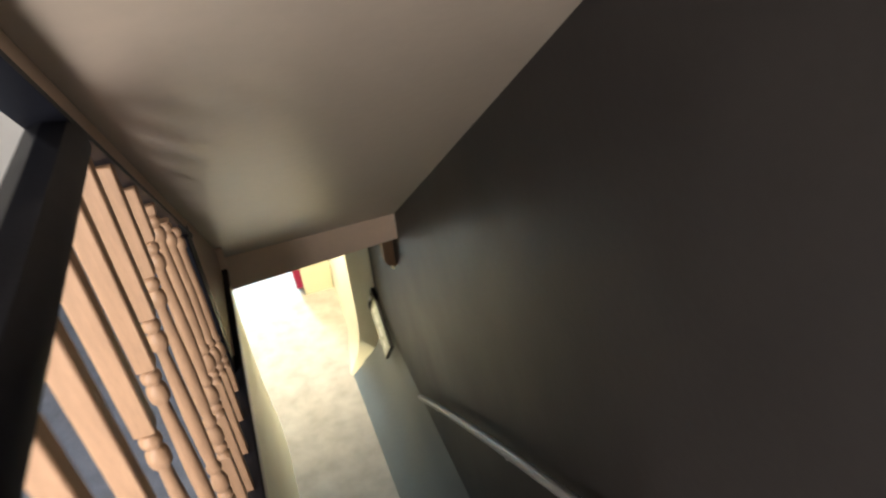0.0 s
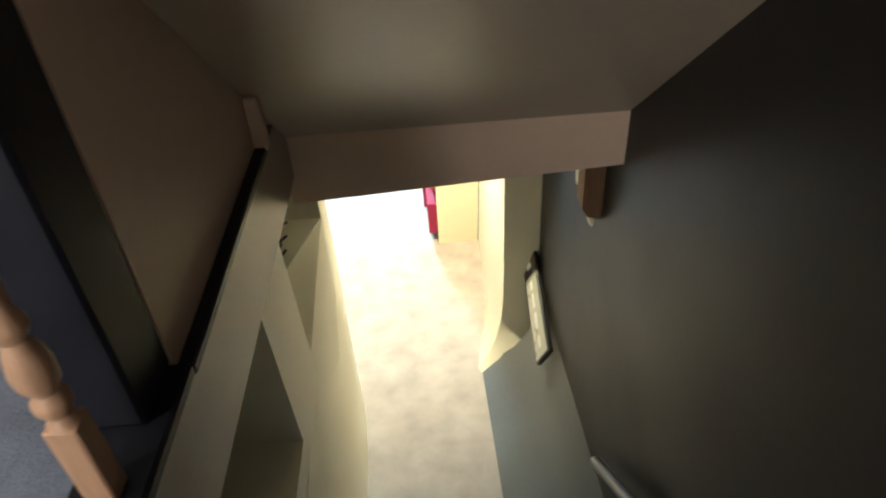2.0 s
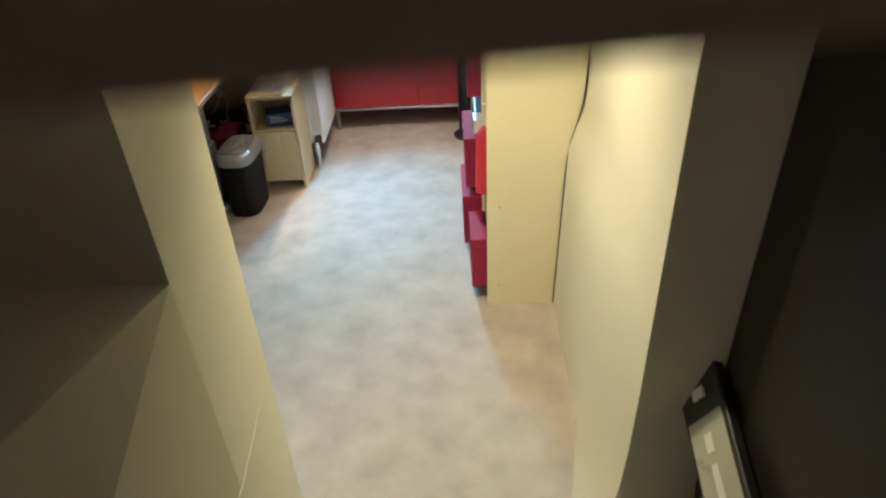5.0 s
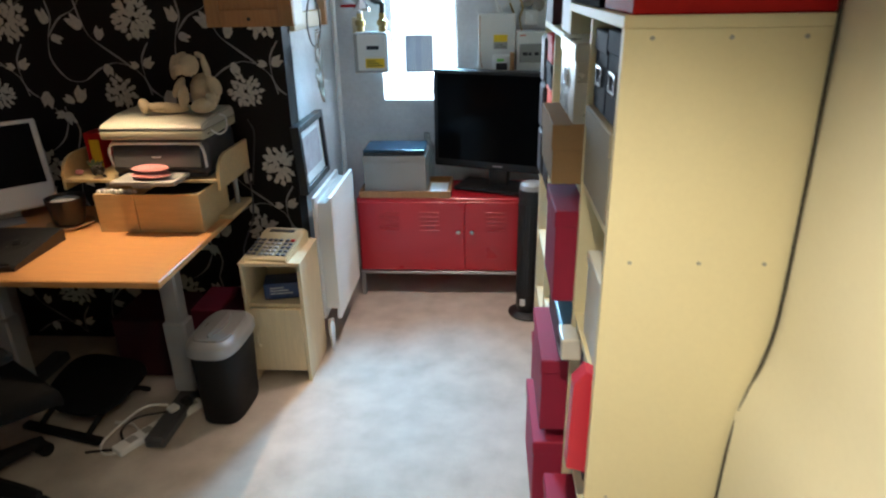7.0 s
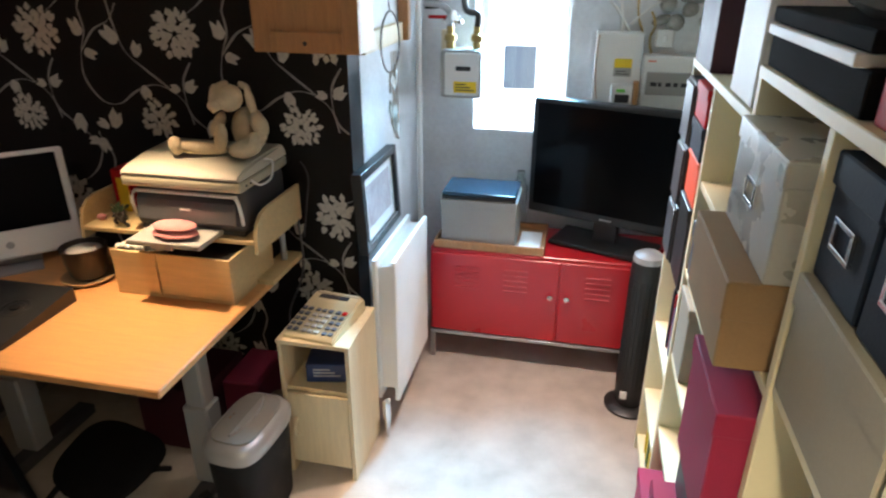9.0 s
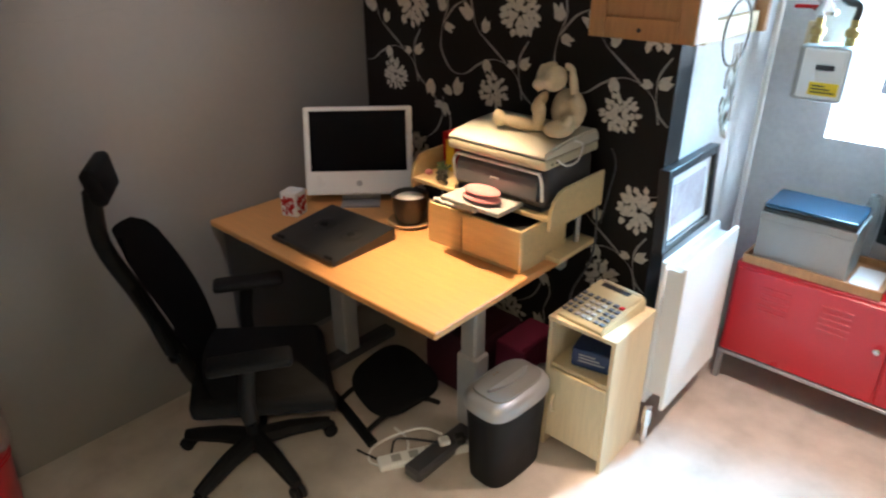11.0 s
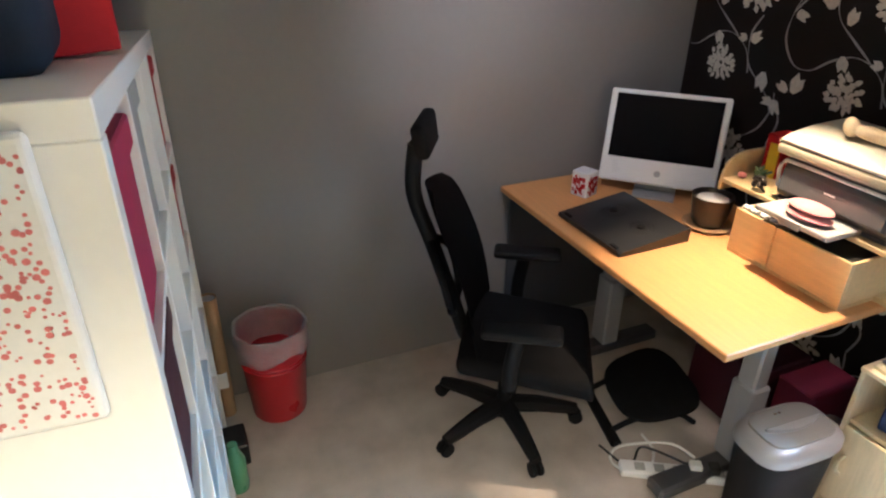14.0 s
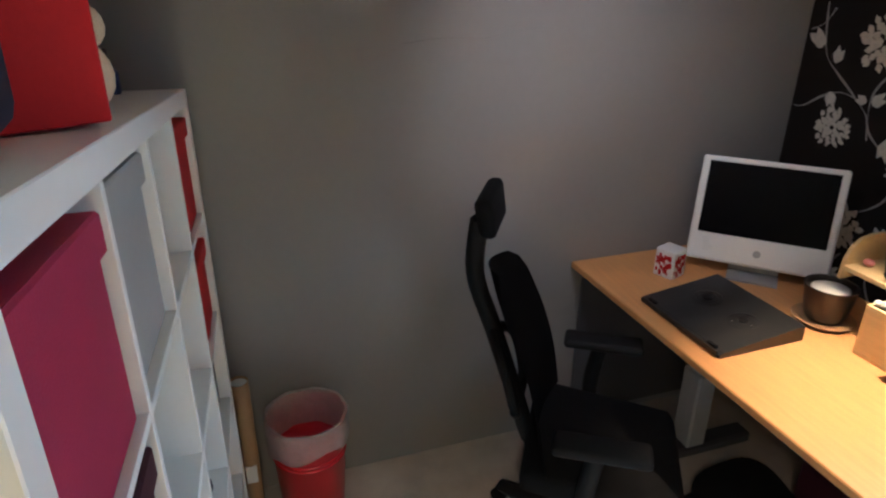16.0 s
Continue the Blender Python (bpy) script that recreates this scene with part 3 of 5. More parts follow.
    for x in (-0.11, 0.11):
        bm = sweep(bmesh.new(), curve([(0, -0.255, 0.55), (x, -0.245, 0.62), (x, -0.285, 0.78), (0, -0.345, 0.86)], 5), 0.018, 8)
        part("back_frame", place(bm, 0.028), CHAIR_BLACK, c, "", True)
    bm = cube(-0.13, 0.13, -0.030, 0.022, -0.065, 0.065, 0.024, 3)
    for v in bm.verts:
        v.co.y += 1.5 * v.co.x ** 2
        v.co.x *= 0.86 + 1.6 * v.co.z
    bmesh.ops.transform(bm, matrix=pose(0, -0.375, 1.255, 10, 0, 0), verts=bm.verts)
    part("headrest", place(bm, 0.028), BLACK_MESH, c, "padded headrest", True)
    part("headrest_arm", place(sweep(bmesh.new(), [(0, -0.43, 1.14), (0, -0.42, 1.22), (0, -0.395, 1.25)], 0.018, 8), 0.045), CHAIR_BLACK, c, "", True)
    for x in (-0.29, 0.29):
        bm = sweep(bmesh.new(), curve([(x * 0.5, 0.02, 0.40), (x * 0.95, 0.02, 0.42), (x, 0.02, 0.52), (x, 0.04, 0.66)], 4), 0.028, 10)
        ap = part("arm_post", place(bm), CHAIR_BLACK, c, "", True)
        part("arm_pad", place(cube(x - 0.048, x + 0.048, -0.09, 0.19, 0.655, 0.69, 0.016, 3)), CHAIR_BLACK, ap, "", True)
office_chair()


def pedestal():
    p = thing("bedside_cabinet", "bleached pine pedestal cabinet with open top cubby", "cabinet")
    X0, X1, YF, YB, H = -0.362, -0.078, 2.045, 2.36, 0.635
    part("side", cube(X0, X0 + 0.016, YF, YB, 0, H - 0.018, 0.001), PALE_WOOD, p)
    part("side", cube(X1 - 0.016, X1, YF, YB, 0, H - 0.018, 0.001), PALE_WOOD, p)
    part("top", cube(X0 - 0.003, X1 + 0.003, YF - 0.004, YB, H - 0.018, H, 0.002), PALE_WOOD, p)
    part("back", cube(X0 + 0.016, X1 - 0.016, YB - 0.01, YB, 0.05, H - 0.018), PALE_WOOD, p)
    for z in (0.055, 0.40):
        part("shelf", cube(X0 + 0.016, X1 - 0.016, YF + 0.018, YB - 0.01, z, z + 0.016), PALE_WOOD, p)
    d = part("door", cube(X0 + 0.018, X1 - 0.018, YF, YF + 0.016, 0.06, 0.398, 0.002), PALE_WOOD, p)
    part("handle", sweep(bmesh.new(), curve([(X0 + 0.05, YF, 0.20), (X0 + 0.05, YF - 0.022, 0.215), (X0 + 0.05, YF - 0.022, 0.265), (X0 + 0.05, YF, 0.28)], 4), 0.007, 8), PALE_WOOD, d, "bow handle", True)
pedestal()


def radiator():
    r = thing("radiator", "white panel radiator on the wall", "radiator")
    y0, y1, z0, z1 = 2.368, 2.90, 0.175, 0.838
    for x0, x1 in ((-0.085, -0.072), (-0.005, 0.008)):
        bm = bmesh.new()
        out, n = [], 22
        for i in range(n * 4 + 1):
            y = y0 + (y1 - y0) * i / (n * 4)
            out.append((x1 + (0.007 if i % 4 in (1, 2) else 0.0), y))
        out = [(x0, y1), (x0, y0)] + out if False else [(x0, y0)] + out + [(x0, y1)]
        prism(bm, out, "z", z0, z1)
        part("panel", bm, RAD_WHITE, r, "ribbed white panel")
    fin = mesh("fin", cube(-0.072, -0.005, 0, 0.003, z0 + 0.05, z1 - 0.03), RAD_WHITE)
    for k in range(26):
        ob = new("fin", fin)
        ob.parent = r
        ob.location.y = y0 + 0.02 + k * (y1 - y0 - 0.04) / 25
    for z in (0.3, 0.65):
        part("bracket", cube(-0.165, -0.085, 2.72, 2.76, z, z + 0.03), RAD_WHITE, r)
    v = bmesh.new()
    lathe(v, [(0.013, 0.0), (0.013, 0.07), (0.019, 0.075), (0.02, 0.12), (0.016, 0.155), (0.01, 0.16)], (-0.035, 2.335, 0.03), 12)
    part("valve", v, CHROME, r, "chrome and white valve", True)
    part("pipe", sweep(bmesh.new(), [(-0.035, 2.335, -0.01), (-0.035, 2.335, 0.06)], 0.008, 8), CHROME, r, "", True)
    part("pipe_tail", sweep(bmesh.new(), [(-0.035, 2.335, 0.15), (-0.035, 2.372, 0.17)], 0.010, 8), CHROME, r, "", True)
radiator()


def bookcase():
    b = thing("bookcase", "cream-painted open bookcase with a plain end panel", "bookcase")
    X0, X1, T = 1.030, 1.428, 0.024
    def upright(y):
        part("upright", cube(X0, X1, y, y + T, 0, 1.712, 0.001), CREAM_BOARD, b)
    for y in (0.75, 1.15, 1.60):
        upright(y)
    part("top", cube(X0 - 0.002, X1, 0.75, 1.624, 1.712, 1.737, 0.002), CREAM_BOARD, b)
    part("back", cube(X1, X1 + 0.004, 0.77, 1.62, 0, 1.71), CREAM_BOARD, b)
    for y0, y1, zs in ((0.774, 1.15, (0.06, 0.42, 0.86, 1.27)), (1.174, 1.60, (0.06, 0.40, 0.88, 1.235))):
        for z in zs:
            part("shelf", cube(X0 + 0.004, X1, y0, y1, z, z + 0.02, 0.001), CREAM_BOARD, b)
    for x in (1.085, 1.235, 1.375):
        for z in (0.12, 0.55, 1.22, 1.695) if x != 1.235 else (1.22, 1.695):
            s = bmesh.new()
            lathe(s, [(0.005, 0), (0.004, 0.0015)], seg=10)
            bmesh.ops.transform(s, matrix=pose(x, 0.7505, z, 90, 0, 0), verts=s.verts)
            part("screw_head", s, STEEL, b)
    c = thing("bookcase", "lower cream-painted open bookcase full of boxes and books", "bookcase")
    for y in (1.628, 2.06, 2.49):
        part("upright", cube(X0, X1, y, y + T, 0, 1.612, 0.001), CREAM_BOARD, c)
    part("top", cube(X0 - 0.002, X1, 1.628, 2.514, 1.612, 1.637, 0.002), CREAM_BOARD, c)
    part("back", cube(X1, X1 + 0.004, 1.64, 2.5, 0, 1.61), CREAM_BOARD, c)
    for y0, y1, zs in ((1.652, 2.06, (0.06, 0.45, 0.75, 1.05, 1.33)), (2.084, 2.49, (0.06, 0.30, 0.62, 0.95))):
        for z in zs:
            part("shelf", cube(X0 + 0.004, X1, y0, y1, z, z + 0.02, 0.001), CREAM_BOARD, c)
bookcase()


def sag(ob):
    """The old unit and what stands in it sink towards the far end."""
    for c in ob.children:
        for v in c.data.vertices:
            v.co.z *= 1 + SAG * v.co.x
SAG = 0.062
def cube_shelf():
    e = thing("cube_shelving", "white laminate cube shelving unit, its top sagging to one end", "shelving", pose(-0.11, 0.031, 0, 0, 0, -2.6))
    # local: x runs from 0 to -W, front at y = 0, depth to -y
    W, H, D, T, C = 1.445, 1.777, 0.39, 0.045, 0.3245
    part("top", cube(-W, 0, -D, 0, H - T, H, 0.002), WHITE_LAM, e)
    part("base", cube(-W, 0, -D, 0, 0, T, 0.002), WHITE_LAM, e)
    for x in (-T, -W):
        part("side", cube(x, x + T, -D, 0, T, H - T, 0.002), WHITE_LAM, e)
    pitch = (W - 2 * T + 0.016) / 4
    for k in range(1, 4):
        x = -T - pitch * k + 0.016
        part("divider", cube(x - 0.016, x, -D, -0.001, T, H - T, 0.001), WHITE_LAM, e)
    for k in range(1, 5):
        z = T + (H - 2 * T + 0.016) / 5 * k - 0.016
        part("shelf", cube(-W + T, -T, -D, -0.002, z, z + 0.016, 0.001), WHITE_LAM, e)
    part("back", cube(-W + T, -T, -D - 0.0, -D + 0.006, T, H - T), WHITE_LAM, e)
    sag(e)
    return pitch
PITCH = cube_shelf()

# ---- wallpaper print: flowers, leaves and tendrils, a hair proud of the paper ----
def wallpaper_print():
    flowers, stems = bmesh.new(), bmesh.new()
    rnd = random.Random(5)
    XA, XB, ZA, ZB, YF = -1.797, -0.168, 0.02, 2.19, 2.4335
    def blade(bm, cx, cz, length, width, ang, y, n=5):
        ca, sa = math.cos(ang), math.sin(ang)
        left, right = [], []
        for i in range(n + 1):
            u = i / n
            w = width * math.sin(math.pi * (0.08 + 0.92 * u) ** 0.8) * (1 + 0.18 * math.sin(9 * u + cx * 40))
            px, pz = cx + length * u * ca, cz + length * u * sa
            left.append((px - w * sa, pz + w * ca))
            right.append((px + w * sa, pz - w * ca))
        out = left + right[::-1]
        if all(XA < p[0] < XB and ZA < p[1] < ZB for p in out):
            bm.faces.new([bm.verts.new((p[0], y, p[1])) for p in out])
    def flower(cx, cz, r):
        # rings of ragged petals with dark gaps between them
        for ring, (n, d) in enumerate(((15, 0.66), (13, 0.47), (10, 0.28), (6, 0.10))):
            for k in range(n):
                a = 2 * math.pi * (k + 0.5 * (ring % 2)) / n + rnd.uniform(-0.15, 0.15)
                q = d * r * rnd.uniform(0.9, 1.1)
                blade(flowers, cx + q * math.cos(a), cz + 0.92 * q * math.sin(a), r * rnd.uniform(0.26, 0.36), r * rnd.uniform(0.10, 0.135), a + rnd.uniform(-0.5, 0.5), YF - 0.0002 * ring - 0.00003 * k)
    def leaf(cx, cz, size, deg):
        a = radians(deg)
        blade(flowers, cx, cz, size, size * 0.26, a + 0.22, YF, 6)
        blade(flowers, cx, cz, size * 0.92, size * 0.24, a - 0.26, YF - 0.0002, 6)
    def tendril(pts):
        path = curve([(x, 0, z) for x, z in pts], 6)
        for k, (p, q) in enumerate(zip(path, path[1:])):
            d = (q - p).normalized()
            w = 0.0032 + 0.0016 * math.sin(k * 0.4)
            s = Vector((-d.z, 0, d.x)) * w
            quad = [p + s, q + s, q - s, p - s]
            if all(XA < v.x < XB and ZA < v.z < ZB for v in quad):
                stems.faces.new([stems.verts.new((v.x, YF + 0.0006, v.z)) for v in quad])
    PX, PZ = 0.610, 0.690
    for i in range(-2, 3):
        for j in range(-3, 2):
            ox, oz = PX * i, PZ * j
            flower(-0.846 + ox, 1.675 + oz, 0.112)
            flower(-0.975 + ox, 1.345 + oz, 0.088)
            for x, z, s, d in ((-1.262, 1.66, 0.075, 110), (-1.255, 1.60, 0.06, -20), (-1.10, 1.64, 0.085, 140), (-1.03, 1.585, 0.065, 75), (-1.02, 1.475, 0.065, -75), (-0.86, 1.465, 0.05, 170),
                               (-0.835, 1.462, 0.065, 35), (-0.735, 1.35, 0.085, -95), (-1.19, 1.30, 0.085, 70), (-1.215, 1.30, 0.06, 150), (-0.66, 1.25, 0.07, -60), (-0.665, 1.245, 0.055, 190)):
                leaf(x + ox, z + oz, s, d)
            for t in (((-1.12, 1.80), (-1.10, 1.68), (-1.07, 1.60), (-1.0, 1.54), (-0.92, 1.48), (-0.85, 1.42), (-0.82, 1.36), (-0.76, 1.31), (-0.69, 1.25), (-0.66, 1.20)),
                      ((-1.25, 1.76), (-1.24, 1.68), (-1.27, 1.60), (-1.28, 1.50), (-1.22, 1.41), (-1.14, 1.40), (-1.06, 1.45), (-0.98, 1.48), (-0.91, 1.47)),
                      ((-0.80, 1.57), (-0.84, 1.50), (-0.84, 1.42), (-0.82, 1.33)),
                      ((-1.27, 1.60), (-1.20, 1.68), (-1.12, 1.72), (-1.08, 1.78)),
                      ((-0.66, 1.20), (-0.70, 1.12), (-0.78, 1.06), (-0.86, 1.04)),
                      ((-1.25, 1.76), (-1.22, 1.86), (-1.26, 1.93), (-1.27, 1.97))):
                tendril([(x + ox, z + oz) for x, z in t])
    structure("wallpaper_flowers", flowers, PRINT, "pale silvery flowers and leaves printed on the wallpaper")
    structure("wallpaper_tendrils", stems, STEM, "grey tendrils printed on the wallpaper")
wallpaper_print()

# ---- on and under the desk ----
DZ = 0.818
def open_box(name, x0, x1, y0, y1, z0, z1, mat, label, category, t=0.012):
    b = thing(name, label, category)
    part("base", cube(x0, x1, y0, y1, z0, z0 + t, 0.001), mat, b)
    part("front", cube(x0, x1, y0, y0 + t, z0 + t, z1, 0.002), mat, b)
    part("back", cube(x0, x1, y1 - t, y1, z0 + t, z1, 0.002), mat, b)
    part("side", cube(x0, x0 + t, y0 + t, y1 - t, z0 + t, z1, 0.002), mat, b)
    part("side", cube(x1 - t, x1, y0 + t, y1 - t, z0 + t, z1, 0.002), mat, b)
    return b
open_box("wooden_box", -0.915, -0.738, 1.95, 2.25, DZ, 0.99, BIRCH, "small birch desk box below the shelf", "box")
open_box("wooden_box", -0.734, -0.45, 1.95, 2.26, DZ, 0.99, BIRCH, "wide birch desk box below the shelf", "box")
bead = thing("bead_string", "string of pale beads in the birch box", "beads")
for k in range(9):
    part("bead", ball(bmesh.new(), (-0.905 + 0.02 * k, 1.985, 0.990 + 0.004 * (k % 2)), (0.012, 0.012, 0.012), seg=8), WHITE_PLASTIC, bead, "", True)

# black slab added to keep the inside of the wide box dark
solid("dark_box_insert", cube(-0.72, -0.465, 1.965, 2.24, 0.90, 0.978, 0.004), BLACK_PLASTIC, "flat black insert added to darken the inside of the birch desk box", "folder")

def desk_shelf():
    s = thing("desk_shelf", "birch desk-top shelf with rounded end panels", "shelf")
    part("board", cube(-1.08, -0.395, 2.03, 2.41, 1.018, 1.034, 0.002), BIRCH, s)
    for x in (-1.092, -0.395):
        prof = [(2.03, 0.985), (2.40, 0.985), (2.40, 1.128), (2.13, 1.128), (2.085, 1.118), (2.05, 1.09), (2.035, 1.05)]
        part("end_panel", prism(bmesh.new(), prof, "x", x, x + 0.013), BIRCH, s)
    for x in (-1.06, -0.43):
        part("leg", sweep(bmesh.new(), [(x, 2.31, DZ), (x, 2.31, 1.02)], 0.012, 10), STEEL, s, "steel leg", True)
    part("foot_strip", cube(-0.475, -0.385, 2.12, 2.39, DZ, DZ + 0.02, 0.002), BIRCH, s)
desk_shelf()

def printer():
    p = thing("printer", "grey and silver inkjet printer on the desk shelf", "printer")
    bm = cube(-0.865, -0.425, 2.05, 2.38, 1.048, 1.205, 0.028, 4)
    for v in bm.verts:
        if v.co.z > 1.12 and v.co.y < 2.15:
            v.co.y += 0.02
    body = part("body", bm, GREY_PLASTIC, p, "", True)
    bm = prism(bmesh.new(), [(2.047, 1.078), (2.030, 1.088), (2.040, 1.160), (2.062, 1.178), (2.08, 1.178), (2.08, 1.078)], "x", -0.835, -0.452)
    win = part("front_window", bm, material("smoked_silver", (0.17, 0.165, 0.17), 0.22, metal=0.3, vary=0.08, scale=6, fine=150, bump=0.03), body, "smoked silver front cover", True)
    part("word_bar", cube(-0.665, -0.625, 2.0335, 2.0375, 1.128, 1.134), WHITE_PLASTIC, win)
    part("trim_bar", sweep(bmesh.new(), curve([(-0.85, 2.05, 1.085), (-0.852, 2.038, 1.15), (-0.838, 2.040, 1.184), (-0.80, 2.042, 1.188), (-0.48, 2.042, 1.188), (-0.448, 2.040, 1.184), (-0.434, 2.038, 1.15), (-0.436, 2.05, 1.085)], 4), 0.0065, 8), WHITE_PLASTIC, body, "bright silver lip round the cover", True)
    part("base", cube(-0.85, -0.44, 2.06, 2.37, 1.0345, 1.052, 0.004), GREY_PLASTIC, p)
    t = part("paper_tray", cube(-0.80, -0.52, 1.90, 2.06, 1.040, 1.060, 0.006, 2), GREYBOX, p, "grey pulled-out tray")
    part("tray_lip", cube(-0.70, -0.62, 1.895, 1.905, 1.034, 1.062, 0.003), GREYBOX, t)
printer()

def scanner():
    s = thing("flatbed_scanner", "beige flatbed scanner on top of the printer", "scanner")
    part("bed", cube(-0.875, -0.415, 2.025, 2.39, 1.206, 1.246, 0.012, 3), BEIGE_PLASTIC, s, "", True)
    # wedge lid, thin in front and rounded over at the long edges
    prof = [(2.028, 1.248), (2.026, 1.256), (2.034, 1.266), (2.07, 1.276), (2.16, 1.290), (2.30, 1.296), (2.36, 1.294), (2.382, 1.284), (2.388, 1.268), (2.388, 1.248)]
    bm = prism(bmesh.new(), prof, "x", -0.873, -0.417)
    bmesh.ops.bevel(bm, geom=[e for e in bm.edges if abs(e.verts[0].co.x - e.verts[1].co.x) < 1e-5 and min(e.verts[0].co.z, e.verts[1].co.z) > 1.25], offset=0.008, segments=2, affect="EDGES")
    part("lid", bm, material("cream_plastic", (0.50, 0.47, 0.385), 0.42, vary=0.05, scale=6, fine=150, bump=0.04), s, "pale rounded lid", True)
    part("groove", cube(-0.872, -0.418, 2.028, 2.386, 1.2455, 1.2485), INK, s)
    for y in (2.06, 2.09):
        part("button", cube(-0.4155, -0.4125, y, y + 0.012, 1.222, 1.23, 0.001), INK, s)
    part("cable", sweep(bmesh.new(), curve([(-0.415, 2.10, 1.235), (-0.395, 2.13, 1.21), (-0.39, 2.20, 1.215), (-0.405, 2.25, 1.26), (-0.417, 2.21, 1.28)], 5), 0.004, 6), WHITE_PLASTIC, s, "white loop of cable", True)
scanner()

def pouch():
    bm = bmesh.new()
    ball(bm, (-0.64, 1.955, 1.078), (0.085, 0.05, 0.016))
    ball(bm, (-0.64, 1.957, 1.103), (0.08, 0.047, 0.015))
    solid("purse", bm, PINK, "pink padded purse lying on the printer tray", "purse", smooth=True)
pouch()

def rabbit():
    # one plain plush shape
    bm = bmesh.new()
    for centre, size, turn in (
            ((-0.485, 2.26, 1.372), (0.066, 0.058, 0.082), (0, 0, 0)), ((-0.520, 2.205, 1.492), (0.047, 0.054, 0.047), (0, 0, 0)), ((-0.543, 2.150, 1.477), (0.024, 0.030, 0.022), (0, 0, 0)),
            ((-0.562, 2.240, 1.530), (0.030, 0.011, 0.012), (0, -20, 0)), ((-0.598, 2.236, 1.480), (0.020, 0.010, 0.055), (0, 10, 0)), ((-0.474, 2.235, 1.530), (0.026, 0.011, 0.012), (0, 30, 0)),
            ((-0.450, 2.225, 1.478), (0.014, 0.020, 0.056), (0, -12, 0)), ((-0.575, 2.205, 1.398), (0.021, 0.024, 0.052), (0, 32, 0)), ((-0.420, 2.215, 1.402), (0.028, 0.030, 0.046), (0, -25, 0)),
            ((-0.428, 2.175, 1.358), (0.022, 0.026, 0.024), (0, 0, 0)), ((-0.628, 2.165, 1.318), (0.098, 0.028, 0.024), (0, 5, 14)), ((-0.712, 2.140, 1.330), (0.024, 0.026, 0.034), (0, -20, 0)),
            ((-0.458, 2.165, 1.326), (0.046, 0.066, 0.032), (0, 0, -16)), ((-0.528, 2.135, 1.368), (0.024, 0.020, 0.052), (0, 10, 0))):
        ball(bm, centre, size, turn)
    toy = solid("plush_rabbit", bm, PLUSH, "cream plush rabbit sitting on the scanner", "soft toy", smooth=True)
    melt = toy.modifiers.new("melt", "REMESH")
    melt.mode, melt.voxel_size, melt.use_smooth_shade = "VOXEL", 0.004, True
rabbit()

def cooler():
    c = thing("laptop_cooler", "black wedge-shaped laptop cooling pad on the desk", "cooling pad", pose(-1.215, 1.69, DZ, 0, 0, 1))
    bm = prism(bmesh.new(), [(-0.165, 0.0), (0.165, 0.0), (0.165, 0.055), (-0.15, 0.018), (-0.165, 0.012)], "x", -0.20, 0.20)
    body = part("body", bm, BLACK_PLASTIC, c)
    for x in (-0.08, 0.09):
        r = bmesh.new()
        for q in (0.052, 0.036, 0.02):
            n = 24
            a = [r.verts.new((x + q * math.cos(2 * math.pi * i / n), 0.02 + q * math.sin(2 * math.pi * i / n), 0.0395 + 0.117 * q * math.sin(2 * math.pi * i / n))) for i in range(n)]
            b = [r.verts.new((x + (q - 0.006) * math.cos(2 * math.pi * i / n), 0.02 + (q - 0.006) * math.sin(2 * math.pi * i / n), 0.041 + 0.117 * q * math.sin(2 * math.pi * i / n))) for i in range(n)]
            for i in range(n):
                r.faces.new((a[i], a[(i + 1) % n], b[(i + 1) % n], b[i]))
        part("fan_grille", r, BLACK_PLASTIC, body)
    for x in (-0.08, 0.09):
        part("fan_hub", lathe(bmesh.new(), [(0.017, 0), (0.016, 0.004), (0.006, 0.005)], (x, 0.02, 0.0395), 18), CHAIR_BLACK, body, "", True)
        for a in range(3):
            part("screw", lathe(bmesh.new(), [(0.0025, 0), (0.002, 0.0015)], (x + 0.035 * math.cos(2.1 * a), 0.02 + 0.035 * math.sin(2.1 * a), 0.0415 + 0.0041 * math.sin(2.1 * a)), 8), CHROME, body)
    for x in (-0.15, 0.15):
        part("rubber_stop", cube(x - 0.02, x + 0.02, -0.16, -0.145, 0.016, 0.027, 0.003), CHAIR_BLACK, body)
    part("front_lip", cube(-0.19, 0.19, -0.172, -0.164, 0.004, 0.024, 0.002), BLACK_PLASTIC, body)
cooler()

def flowerpot():
    p = thing("plant_pot", "dark glazed pot with a white candle in a saucer", "pot", pose(-1.10, 2.03, DZ))
    part("saucer", lathe(bmesh.new(), [(0.05, 0), (0.09, 0.004), (0.10, 0.014), (0.094, 0.014), (0.08, 0.008)], seg=24), KRAFT, p, "brown saucer", True)
    part("pot", lathe(bmesh.new(), [(0.055, 0.012), (0.066, 0.03), (0.080, 0.12), (0.083, 0.135), (0.078, 0.135), (0.074, 0.115), (0.05, 0.11)], seg=28), DARK_CLAY, p, "", True)
    part("candle", lathe(bmesh.new(), [(0.06, 0.112), (0.06, 0.122), (0.0558, 0.124)], seg=20), WHITE_PLASTIC, p, "white wax", True)
flowerpot()

